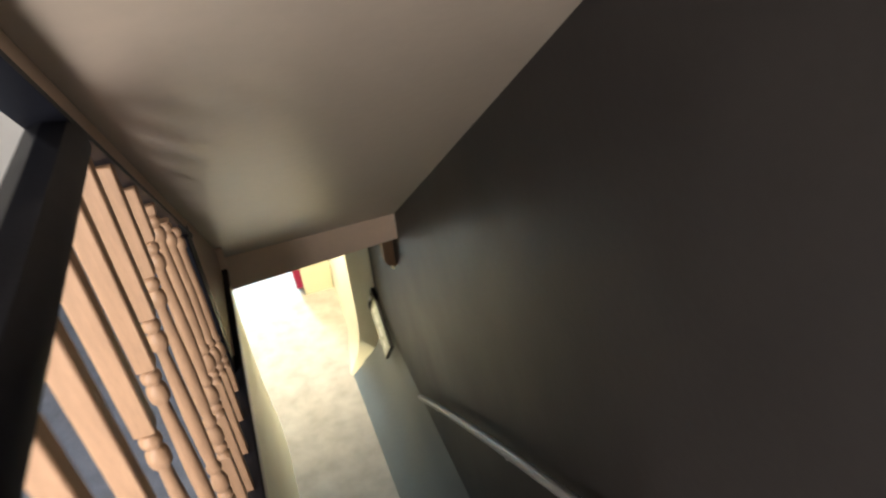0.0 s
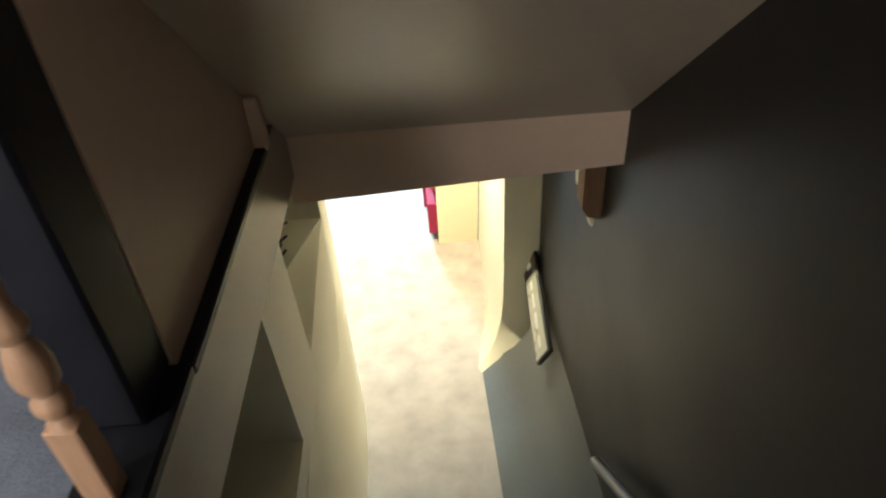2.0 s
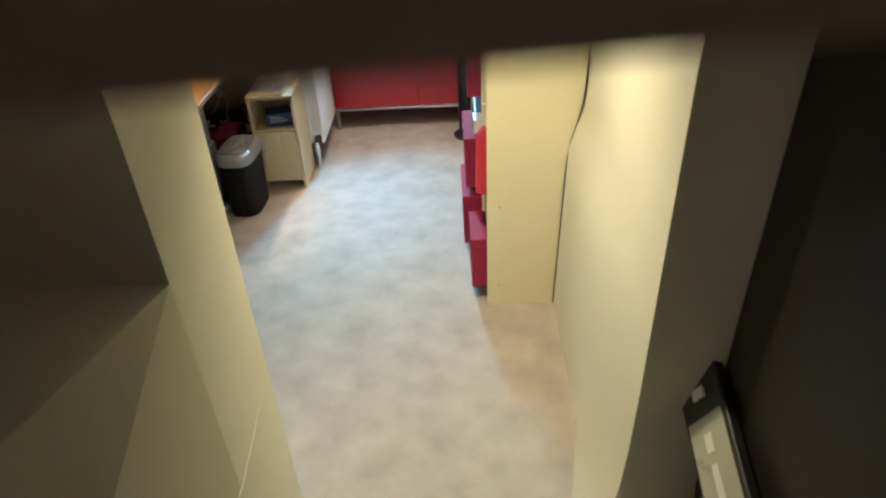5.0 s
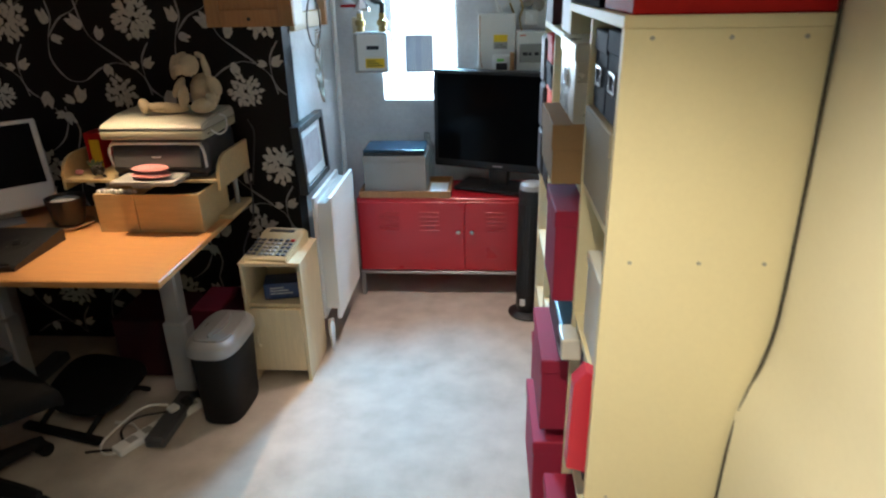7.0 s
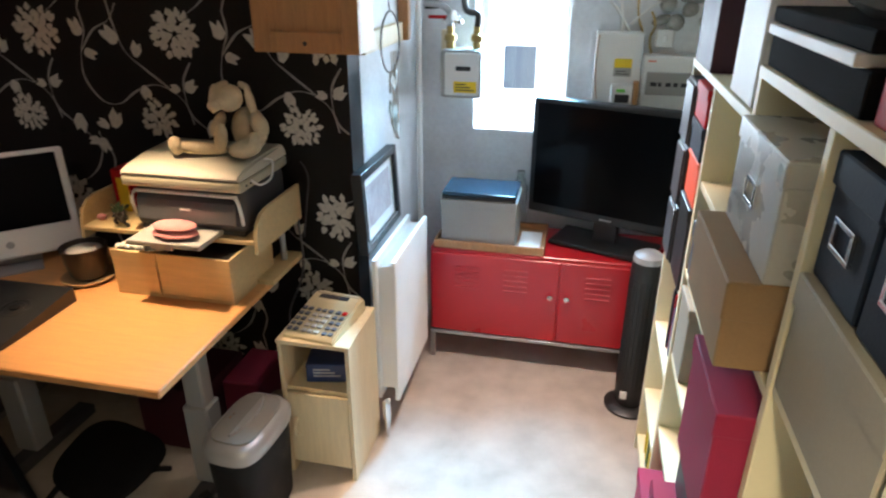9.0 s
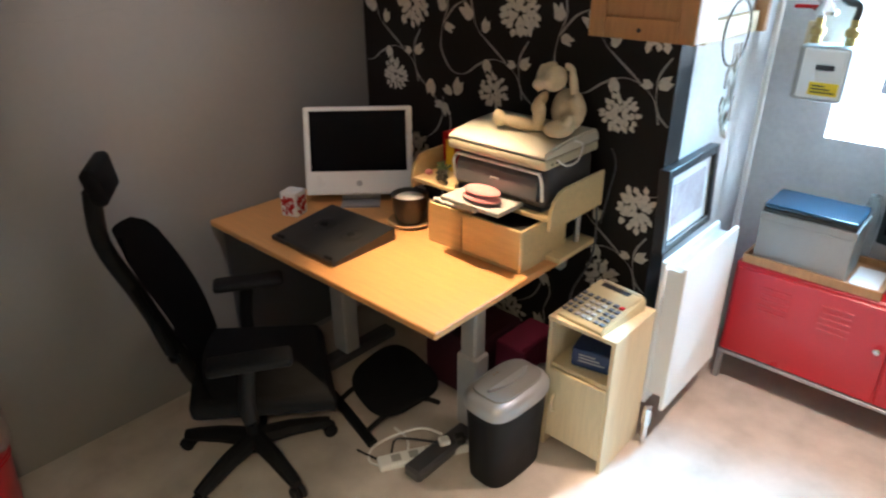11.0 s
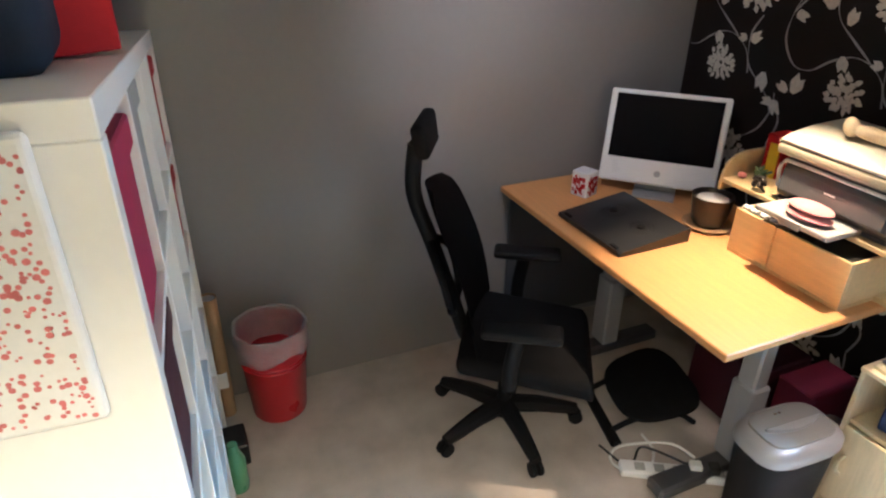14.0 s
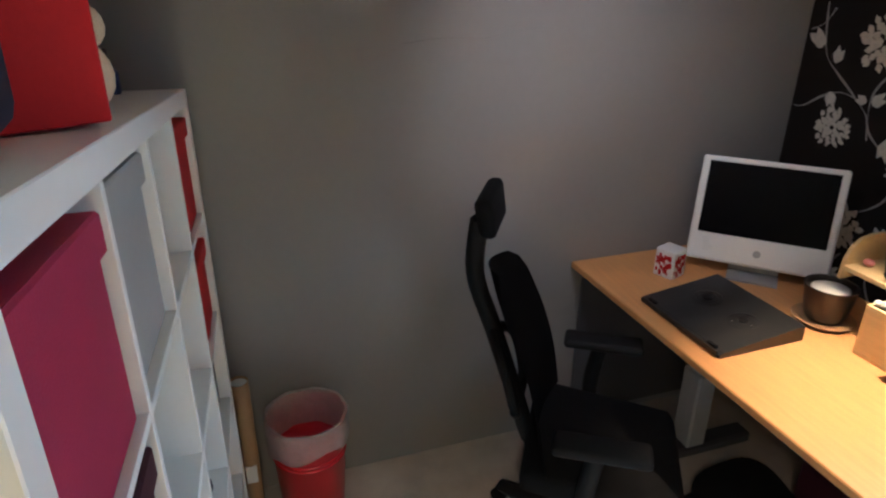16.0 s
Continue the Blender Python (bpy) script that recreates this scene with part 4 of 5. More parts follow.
def tealight():
    c = thing("candle_holder", "square frosted candle holder with red blossom print", "candle holder", pose(-1.565, 1.75, DZ, 0, 0, 20))
    part("cup", cube(-0.042, 0.042, -0.042, 0.042, 0.0, 0.115, 0.006, 2), WHITE_PLASTIC, c)
    rnd = random.Random(3)
    bm = bmesh.new()
    for k in range(30):
        x, z = rnd.uniform(-0.036, 0.02), rnd.uniform(0.006, 0.082)
        s = rnd.uniform(0.006, 0.014)
        box(bm, x, x + s, -0.0432, -0.0425, z, z + 1.6 * s)
        box(bm, 0.0425, 0.0432, x, x + s, z, z + 1.6 * s)
    part("print", bm, RED_BOX, c, "red blossom marks")
tealight()

# small things on the desk shelf
solid("paper_box", cube(-1.06, -0.985, 2.20, 2.30, 1.0345, 1.20, 0.003), RED_BOX, "red and yellow card box standing on the shelf", "box")
solid("card_label", cube(-1.035, -0.99, 2.193, 2.199, 1.036, 1.17, 0.001), YELLOW, "yellow card leaning on the red box", "card")
succ = thing("succulent", "small dark potted succulent on the desk shelf", "plant", pose(-0.985, 2.12, 1.0345))
part("pot", lathe(bmesh.new(), [(0.016, 0), (0.024, 0.03), (0.02, 0.03)], seg=14), DARK_CLAY, succ, "", True)
bm = bmesh.new()
for k in range(16):
    a = k * 2.4
    ball(bm, (0.017 * math.cos(a) * (1 + k % 3) * 0.6, 0.017 * math.sin(a) * (1 + k % 3) * 0.6, 0.035 + 0.004 * (k % 5)), (0.013, 0.006, 0.004), (0, -40, math.degrees(a)), 8)
part("leaves", bm, GREEN_LEAF, succ, "", True)
solid("pebble", ball(bmesh.new(), (-1.05, 2.10, 1.046), (0.018, 0.016, 0.012)), PINK, "small salmon-pink stone on the desk shelf", "stone", smooth=True)
bm = bmesh.new()
for k in range(14):
    a = k * 1.9
    ball(bm, (-0.93 + 0.02 * math.cos(a), 2.055 + 0.012 * math.sin(a), 1.045 + 0.004 * k * 0.8), (0.014, 0.008, 0.006), (20 * k, 30, 50 * k), 8)
solid("dried_flowers", bm, DARK_CLAY, "small dark bunch of dried flowers", "ornament", smooth=True)

# calculator on the pedestal
def calculator():
    c = thing("calculator", "beige desk calculator with grey keys on the pine pedestal", "calculator", pose(-0.225, 2.195, 0.635, 0, 0, -6))
    bm = prism(bmesh.new(), [(-0.14, 0), (0.14, 0), (0.14, 0.052), (0.128, 0.062), (0.075, 0.060), (0.06, 0.052), (-0.132, 0.020), (-0.14, 0.012)], "x", -0.105, 0.105)
    bmesh.ops.bevel(bm, geom=[e for e in bm.edges if abs(e.verts[0].co.x - e.verts[1].co.x) < 1e-5 and min(e.verts[0].co.z, e.verts[1].co.z) > 0.011], offset=0.006, segments=2, affect="EDGES")
    body = part("body", bm, material("yellowed_plastic", (0.55, 0.48, 0.30), 0.45, vary=0.06, scale=8, fine=150, bump=0.06), c, "", True)
    part("display", cube(-0.07, 0.055, 0.084, 0.114, 0.0605, 0.0635, 0.001), INK, body, "dark display")
    part("paper_cover", cube(-0.09, 0.09, 0.118, 0.136, 0.0575, 0.0645, 0.003, 2), BEIGE_PLASTIC, body)
    grey, pale = material("key_grey", (0.10, 0.11, 0.13), 0.45, vary=0.08), material("key_pale", (0.42, 0.42, 0.40), 0.45, vary=0.06)
    for i in range(7):
        for j in range(5):
            x, y = -0.084 + 0.0265 * i + (0.006 if i > 1 else 0) + (0.006 if i > 4 else 0) - 0.006, -0.112 + 0.031 * j
            z = 0.0215 + 0.1667 * (y + 0.132)
            m = RED_BOX if (i, j) == (6, 4) else grey if i in (0, 1, 5, 6) or j == 4 else pale
            part("key", cube(x - 0.0095, x + 0.0095, y - 0.0105, y + 0.0105, z, z + 0.007, 0.002), m, body)
calculator()
pk = thing("packet", "blue packet lying in the open cubby", "packet", pose(-0.21, 2.17, 0.416, 0, 0, 12))
part("pack", cube(-0.085, 0.085, -0.06, 0.06, 0, 0.085, 0.008, 2), BLUE, pk)
for k in range(3):
    part("print_bar", cube(-0.055, 0.05 - 0.02 * k, -0.0615, -0.0602, 0.03 + 0.014 * k, 0.036 + 0.014 * k), SILVER, pk)

def rounded(bm, levels, power=3.2, seg=32):
    """Loft rounded rectangles given as (half width, half depth, z)."""
    rings = []
    for a, b, z in levels:
        ring = []
        for k in range(seg):
            t = 2 * math.pi * k / seg
            c, d = math.cos(t), math.sin(t)
            ring.append(bm.verts.new((a * math.copysign(abs(c) ** (2 / power), c), b * math.copysign(abs(d) ** (2 / power), d), z)))
        rings.append(ring)
    for p, q in zip(rings, rings[1:]):
        for k in range(seg):
            bm.faces.new((p[k], p[(k + 1) % seg], q[(k + 1) % seg], q[k]))
    bm.faces.new(rings[0][::-1])
    bm.faces.new(rings[-1])
    return bm


def shredder():
    s = thing("paper_shredder", "black paper shredder bin with a silver head", "shredder", pose(-0.402, 1.845, 0, 0, 0, -3))
    part("bin", rounded(bmesh.new(), [(0.088, 0.148, 0.0), (0.092, 0.152, 0.006), (0.105, 0.168, 0.33), (0.105, 0.168, 0.36)], 3.4), CHAIR_BLACK, s, "", True)
    head = part("head", rounded(bmesh.new(), [(0.108, 0.171, 0.345), (0.114, 0.178, 0.352), (0.115, 0.179, 0.385), (0.110, 0.172, 0.398), (0.098, 0.158, 0.412), (0.07, 0.125, 0.420)], 3.4), SILVER, s, "silver plastic head", True)
    part("top_panel", rounded(bmesh.new(), [(0.086, 0.142, 0.4125), (0.084, 0.139, 0.4225), (0.080, 0.135, 0.424)], 4.0), material("warm_grey_plastic", (0.24, 0.235, 0.225), 0.42, vary=0.06, scale=8, fine=200, bump=0.06), head, "grey top panel", True)
    hood = bmesh.new()
    outline = [(0.002 + 0.030 * math.sin(math.pi * k / 12) ** 0.8, -0.115 + 0.23 * k / 12) for k in range(13)]
    prism(hood, outline, "z", 0.423, 0.438)
    part("feed_hood", hood, SILVER, head, "raised silver hood over the slot")
    part("slot", cube(-0.006, 0.0015, -0.112, 0.112, 0.4235, 0.4275), INK, head)
    for k in range(2):
        part("button", lathe(bmesh.new(), [(0.005, 0), (0.004, 0.003)], (-0.055, -0.02 + 0.02 * k, 0.4235), 10), CHROME, head)
shredder()

def footrest():
    f = thing("footrest", "black padded tilting footrest under the desk", "footrest", pose(-1.02, 1.79, 0, 0, 0, -14))
    bm = rounded(bmesh.new(), [(0.19, 0.155, -0.012), (0.205, 0.17, -0.004), (0.205, 0.17, 0.012), (0.19, 0.155, 0.022)], 3.0)
    for v in bm.verts:
        v.co.x *= 1 + 0.5 * (v.co.y + 0.05)
        v.co.z += 0.35 * v.co.x ** 2
    bmesh.ops.transform(bm, matrix=pose(0, 0.02, 0.115, 15, 0, 0), verts=bm.verts)
    part("plate", bm, BLACK_MESH, f, "", True)
    for x in (-0.13, 0.13):
        part("side_frame", sweep(bmesh.new(), curve([(x, -0.21, 0.012), (x, -0.12, 0.06), (x, 0.0, 0.09), (x, 0.10, 0.07), (x, 0.18, 0.012)], 4), 0.012, 8), CHAIR_BLACK, f, "", True)
    part("front_bar", cube(-0.21, 0.21, -0.225, -0.18, 0.0, 0.03, 0.008), CHAIR_BLACK, f)
footrest()

strip = thing("power_strip", "long grey-white power strip lying on the carpet", "power strip", pose(-0.66, 1.66, 0, 0, 0, -30))
part("body", cube(-0.034, 0.034, -0.21, 0.21, 0, 0.032, 0.008, 2), WHITE_CARD, strip)
for k in range(5):
    part("socket", cube(-0.02, 0.02, -0.155 + 0.075 * k, -0.115 + 0.075 * k, 0.0322, 0.0345, 0.001), GREYBOX, strip)
part("plug", cube(-0.022, 0.022, 0.12, 0.165, 0.0355, 0.075, 0.006), BLACK_PLASTIC, strip)
part("plug", cube(-0.022, 0.022, 0.05, 0.095, 0.0355, 0.075, 0.006), WHITE_PLASTIC, strip)
def cable(pts, r, mat, label):
    solid("cable", sweep(bmesh.new(), curve(pts, 7), r, 6), mat, label, "cable", smooth=True)
cable([(-0.66, 1.75, 0.06), (-0.74, 1.68, 0.09), (-0.86, 1.55, 0.012), (-0.80, 1.47, 0.010), (-0.70, 1.55, 0.010), (-0.78, 1.66, 0.012), (-0.88, 1.68, 0.012)], 0.006, WHITE_PLASTIC, "white loop of cable on the carpet")
cable([(-0.64, 1.70, 0.06), (-0.72, 1.60, 0.10), (-0.82, 1.62, 0.012), (-0.76, 1.52, 0.010), (-0.90, 1.48, 0.010)], 0.005, BLACK_PLASTIC, "black loop of cable on the carpet")
cable([(-0.60, 1.95, 0.30), (-0.55, 2.05, 0.10), (-0.50, 2.10, 0.02), (-0.62, 2.2, 0.012), (-0.9, 2.25, 0.012)], 0.006, BLACK_PLASTIC, "black cable hanging behind the desk leg")
cable([(-0.41, 2.35, 1.12), (-0.385, 2.37, 0.98), (-0.39, 2.38, 0.75), (-0.46, 2.36, 0.55), (-0.42, 2.33, 0.36), (-0.52, 2.25, 0.10), (-0.55, 2.2, 0.012)], 0.005, GREY_PLASTIC, "grey cable hanging down the wallpaper")
cable([(-0.36, 2.39, 1.22), (-0.34, 2.4, 1.16), (-0.355, 2.4, 1.05), (-0.38, 2.4, 0.9)], 0.004, BLACK_PLASTIC, "thin black cable beside the printer")
solid("storage_box", cube(-1.05, -0.72, 2.06, 2.38, 0, 0.32, 0.008), MAROON, "dark maroon storage box under the desk", "box")
solid("storage_box", cube(-0.66, -0.50, 2.10, 2.36, 0, 0.36, 0.006), SHADED_RED_CLOTH, "raspberry storage box behind the desk leg, coloured dark for the shade there", "box")
solid("grey_bag", ball(bmesh.new(), (-0.47, 2.2, 0.13), (0.09, 0.10, 0.13)), GREYBOX, "slumped grey bag against the wallpaper", "bag", smooth=True)
solid("drop_panel", cube(-1.785, -1.77, 1.50, 2.25, 0.05, 0.785, 0.003), GREY_PLASTIC, "dark panel below the desk end", "panel")

# ---- contents of the bookcase ----
def lidded_box(name, x0, x1, y0, y1, z0, z1, mat, label, lid=0.05, plate=None, group="", lidmat=None):
    """A card box with a lid that is a little wider, and a metal label holder on its front (towards -x)."""
    b = thing(name, label, "box", None, group)
    part("body", cube(x0 + 0.004, x1, y0 + 0.004, y1 - 0.004, z0, z1 - 0.003, 0.003), mat, b)
    part("lid", cube(x0, x1 + 0.002, y0, y1, z1 - lid, z1, 0.003), lidmat or mat, b)
    if plate:
        cy, cz, w, h = (y0 + y1) / 2, (z0 + z1) / 2 + plate, 0.036, 0.024
        bm = bmesh.new()
        for a in ((cy - w, cy + w, cz - h, cz - h + 0.008), (cy - w, cy + w, cz + h - 0.008, cz + h), (cy - w, cy - w + 0.009, cz - h + 0.008, cz + h - 0.008), (cy + w - 0.009, cy + w, cz - h + 0.008, cz + h - 0.008)):
            box(bm, x0 - 0.003, x0 + 0.004, a[0], a[1], a[2], a[3], 0.001)
        part("label_holder", bm, CHROME, b, "small metal label holder")
    return b
G = "boxes in the bookcase"
lidded_box("storage_box", 1.026, 1.33, 0.785, 1.140, 1.291, 1.50, TAUPE, "taupe lidded card box on a bookcase shelf", 0.055, None, G)
lidded_box("storage_box", 1.038, 1.33, 0.790, 0.962, 1.501, 1.70, NAVY, "navy card box with a metal label holder", 0.05, -0.01, G)
lidded_box("storage_box", 1.038, 1.33, 0.968, 1.140, 1.501, 1.69, NAVY, "navy card box with a metal label holder", 0.05, -0.01, G)
lidded_box("storage_box", 1.040, 1.33, 0.79, 1.04, 0.881, 1.13, WHITE_CARD, "white card box on a lower shelf", 0.03, None, G)
solid("brown_parcel", cube(1.15, 1.33, 0.86, 1.10, 1.131, 1.235, 0.004), KRAFT, "brown card parcel on the white box", "box")
solid("black_gadget", cube(1.06, 1.14, 0.80, 0.93, 1.131, 1.155, 0.008, 2), BLACK_PLASTIC, "flat black gadget on the white box", "gadget")
lidded_box("storage_box", 0.950, 1.32, 1.225, 1.585, 1.256, 1.43, KRAFT, "brown card box sticking out of the bookcase", 0.075, None, G)
lidded_box("storage_box", 1.0, 1.32, 1.22, 1.57, 1.431, 1.645, FOIL, "silver card box with a metal label holder", 0.045, 0.001, G)
lidded_box("storage_box", 0.965, 1.32, 1.178, 1.46, 0.901, 1.19, RED_CLOTH, "raspberry cloth box sticking out of the bookcase", 0.05, None, G)
lidded_box("storage_box", 0.93, 1.32, 1.18, 1.56, 0.081, 0.37, RED_CLOTH, "raspberry cloth box near the floor", 0.05, None, G)
lidded_box("storage_box", 0.945, 1.30, 1.18, 1.55, 0.421, 0.69, RED_CLOTH, "raspberry cloth box on a low shelf", 0.05, None, G)
lidded_box("storage_box", 0.955, 1.30, 0.785, 1.05, 0.081, 0.36, RED_CLOTH, "raspberry cloth box at the foot of the bookcase", 0.05, None, G)
solid("briefcase", cube(1.0, 1.3, 1.19, 1.54, 0.691, 0.80, 0.01, 2), BLACK_PLASTIC, "flat black case on a raspberry box", "case")
PINK_RED = material("pink_red_card", (0.62, 0.035, 0.07), 0.4, vary=0.08)
f = thing("folder", "bright pinkish red folder leaning out of the shelf", "folder")
part("cover", prism(bmesh.new(), [(0.985, 0.60), (1.05, 0.58), (1.06, 0.88), (1.02, 0.90), (0.99, 0.86)], "y", 0.80, 0.85), PINK_RED, f)
rnd = random.Random(11)
def books(y0, y1, z, x0, hmin, hmax, tints, group):
    y, k = y0, 0
    while y < y1 - 0.012:
        w = rnd.uniform(0.012, 0.034)
        h = rnd.uniform(hmin, hmax)
        b = thing("book", tints[k % len(tints)][1], "book", None, group)
        part("cover", cube(x0 + rnd.uniform(0, 0.02), 1.25, y, min(y + w, y1), z + 0.001, z + h, 0.001), tints[k % len(tints)][0], b)
        y += w + 0.001
        k += 1
T1 = [(BLUE, "blue-covered book standing on the shelf"), (WHITE_CARD, "white-covered book standing on the shelf"), (RED_BOX, "red-covered book standing on the shelf"), (NAVY, "navy-covered book standing on the shelf"), (YELLOW, "yellow-covered book standing on the shelf")]
T2 = [(NAVY, "navy ring binder standing on the shelf"), (WHITE_CARD, "white ring binder standing on the shelf"), (BLUE, "blue ring binder standing on the shelf")]
books(0.865, 1.12, 0.44, 1.05, 0.30, 0.42, T2, "binders in the bookcase")
books(1.48, 1.59, 0.90, 1.06, 0.22, 0.30, T2, "binders in the bookcase")
books(2.10, 2.36, 0.64, 1.05, 0.18, 0.26, T1, "books in the bookcase")
books(1.66, 1.86, 0.77, 1.06, 0.2, 0.26, T1, "books in the bookcase")
books(2.12, 2.42, 0.08, 1.05, 0.14, 0.19, [(YELLOW, "yellow-covered book standing on the shelf"), (GREEN_LEAF, "green-covered book standing on the shelf")], "books in the bookcase")
lidded_box("storage_box", 1.02, 1.32, 2.095, 2.295, 1.49, 1.60, RED_BOX, "red card box at the top of a stack", 0.03, None, G)
lidded_box("storage_box", 1.02, 1.32, 2.095, 2.295, 1.39, 1.489, NAVY, "navy card box in a stack", 0.03, None, G)
lidded_box("storage_box", 1.025, 1.32, 2.095, 2.295, 1.246, 1.389, ORANGE_RED, "orange-red card box at the foot of a stack", 0.02, None, G)
lidded_box("storage_box", 1.03, 1.32, 1.68, 2.04, 1.071, 1.24, GREY_PLASTIC, "dark grey lidded box on the shelf", 0.05, None, G)
lidded_box("storage_box", 1.03, 1.32, 1.88, 2.05, 0.771, 1.02, TAUPE, "taupe magazine box on the shelf", 0.03, None, G)
lidded_box("storage_box", 0.98, 1.30, 1.68, 2.0, 0.081, 0.33, RED_CLOTH, "raspberry cloth box low in the bookcase", 0.05, None, G)
for k in range(3):
    tower = thing("drawer_box", "black media drawer box stacked in the bookcase", "box", None, "media drawers in the bookcase")
    part("body", cube(1.02, 1.30, 2.305, 2.48, 0.971 + 0.205 * k, 1.174 + 0.205 * k, 0.004), BLACK_PLASTIC, tower)
    part("drawer_front", cube(1.012, 1.02, 2.315, 2.47, 0.98 + 0.205 * k, 1.165 + 0.205 * k, 0.003), GREY_PLASTIC, tower)
lidded_box("storage_box", 1.02, 1.32, 2.095, 2.295, 0.971, 1.245, BLACK_PLASTIC, "black card box with a grey front", 0.04, None, G)
dev = thing("weather_station", "small white gadget with a dark display on a box", "gadget", pose(1.02, 1.12, 0.761))
part("body", cube(-0.03, 0.03, -0.05, 0.05, 0, 0.07, 0.006, 2), WHITE_PLASTIC, dev)
part("display", cube(-0.032, -0.0305, -0.03, 0.03, 0.02, 0.058), INK, dev)
# on top of the bookcase
lidded_box("storage_box", 1.04, 1.425, 0.752, 1.08, 1.7375, 2.05, RED_BOX, "big red card box on top of the bookcase", 0.06, None, "boxes on the bookcase")
tray = thing("letter_tray", "black letter tray stuffed with white papers", "tray")
part("shell", cube(1.035, 1.33, 1.10, 1.60, 1.738, 1.80, 0.003), BLACK_MESH, tray)
part("paper", cube(1.02, 1.31, 1.12, 1.58, 1.801, 1.82, 0.002), WHITE_CARD, tray, "stack of white papers")
part("cover", cube(1.03, 1.33, 1.10, 1.60, 1.821, 1.85, 0.003), BLACK_MESH, tray)
jar = thing("glass_bowl", "clear plastic bowl on the letter tray", "bowl", pose(1.15, 1.3, 1.851))
part("bowl", lathe(bmesh.new(), [(0.06, 0), (0.09, 0.02), (0.11, 0.07), (0.106, 0.07), (0.086, 0.024), (0.055, 0.006)], seg=24), glassy("clear_plastic", (0.85, 0.85, 0.83), 0.1, 0.8), jar, "", True)
lidded_box("storage_box", 1.03, 1.3, 1.66, 1.90, 1.638, 1.90, WHITE_CARD, "white box file on top of the lower bookcase", 0.03, None, "boxes on the bookcase")
lidded_box("storage_box", 1.02, 1.3, 2.15, 2.45, 1.638, 1.95, MAROON, "dark box with a white end on top of the bookcase", 0.03, None, "boxes on the bookcase", WHITE_CARD)
cable([(1.347, 0.742, 0.01), (1.358, 0.742, 0.40), (1.366, 0.742, 0.72), (1.382, 0.742, 0.86), (1.408, 0.742, 0.97), (1.424, 0.742, 1.10), (1.425, 0.742, 1.40), (1.422, 0.742, 1.75), (1.420, 0.742, 2.18)], 0.0036, DARK_CLAY, "dark cable running down between bookcase and wall")

# ---- contents of the cube shelving ----
def cell(k, j):
    """Near-x, far-x, bottom z of column k (from the passage) and row j (from the top), in the unit's own axes."""
    x1 = -0.045 - PITCH * k
    z0 = 0.045 + (1.777 - 0.09 + 0.016) / 5 * (4 - j)
    return x1 - PITCH + 0.018, x1 - 0.002, z0
CUBE = pose(-0.11, 0.031, 0, 0, 0, -2.6)
def insert(k, j, mat, label, h=0.30, back=0.0, lid=True):
    x0, x1, z0 = cell(k, j)
    b = thing("storage_box", label, "box", CUBE, "boxes in the cube shelving")
    part("body", cube(x0 + 0.012, x1 - 0.012, -0.37, -0.014 - back, z0 + 0.001, z0 + h, 0.005), mat, b)
    if lid:
        part("lid", cube(x0 + 0.006, x1 - 0.006, -0.372, -0.006 - back, z0 + h - 0.05, z0 + h + 0.004, 0.004), mat, b)
    sag(b)
insert(0, 0, RED_CLOTH, "raspberry cloth box in the cube shelving", 0.29)
insert(1, 0, GREYBOX, "pale grey card box in the cube shelving", 0.305, 0.004)
insert(3, 0, RED_BOX, "red card box in the cube shelving", 0.29)
insert(3, 1, RED_BOX, "red card box in the cube shelving", 0.26)
insert(0, 1, MAROON, "dark purple box in the cube shelving", 0.29)
insert(1, 2, NAVY, "dark blue folder box in the cube shelving", 0.27, 0.02, False)
insert(3, 2, BLACK_PLASTIC, "black box in the cube shelving", 0.2, 0.02, False)
insert(0, 3, RED_CLOTH, "raspberry cloth box low in the cube shelving", 0.29)
insert(2, 3, BLACK_PLASTIC, "black box file low in the cube shelving", 0.24, 0.02, False)
x0, x1, z0 = cell(2, 2)
bl = thing("swirl_ball", "black and white swirled ball on a cube shelf", "ball", CUBE)
part("sphere", ball(bmesh.new(), ((x0 + x1) / 2 - 0.05, -0.08, z0 + 0.046), (0.045, 0.045, 0.045), seg=20), WHITE_PLASTIC, bl, "", True)
for k in range(3):
    pts = [((x0 + x1) / 2 - 0.05 + 0.0452 * math.cos(a) * math.sin(a * 0.5 + k), -0.08 + 0.0452 * math.sin(a) * math.sin(a * 0.5 + k), z0 + 0.046 + 0.0452 * math.cos(a * 0.5 + k)) for a in [0.35 * i for i in range(18)]]
    part("swirl", sweep(bmesh.new(), pts, 0.006, 6), INK, bl, "black swirl", True)
sag(bl)
# dotted canvas on the end panel
cv = thing("canvas_picture", "white canvas with red dots hung on the shelving end", "picture", CUBE)
part("canvas", cube(0.002, 0.022, -0.345, -0.062, 1.388, 1.752, 0.010, 3), WHITE_CARD, cv)
bm = bmesh.new()
rnd2 = random.Random(8)
for k in range(620):
    y, z = rnd2.uniform(-0.334, -0.074), rnd2.uniform(1.400, 1.740)
    d = math.hypot(y + 0.19, z - 1.61)
    if d < 0.062 or rnd2.random() > 1.15 - 1.4 * max(0, d - 0.10):
        continue
    r = rnd2.uniform(0.0018, 0.0046)
    bm.faces.new([bm.verts.new((0.0224, y + r * math.cos(a * math.pi / 4), z + r * math.sin(a * math.pi / 4))) for a in range(8)])
part("red_dots", bm, material("rose_red_paint", (0.62, 0.17, 0.17), 0.6, vary=0.2, scale=40), cv, "painted red dots")
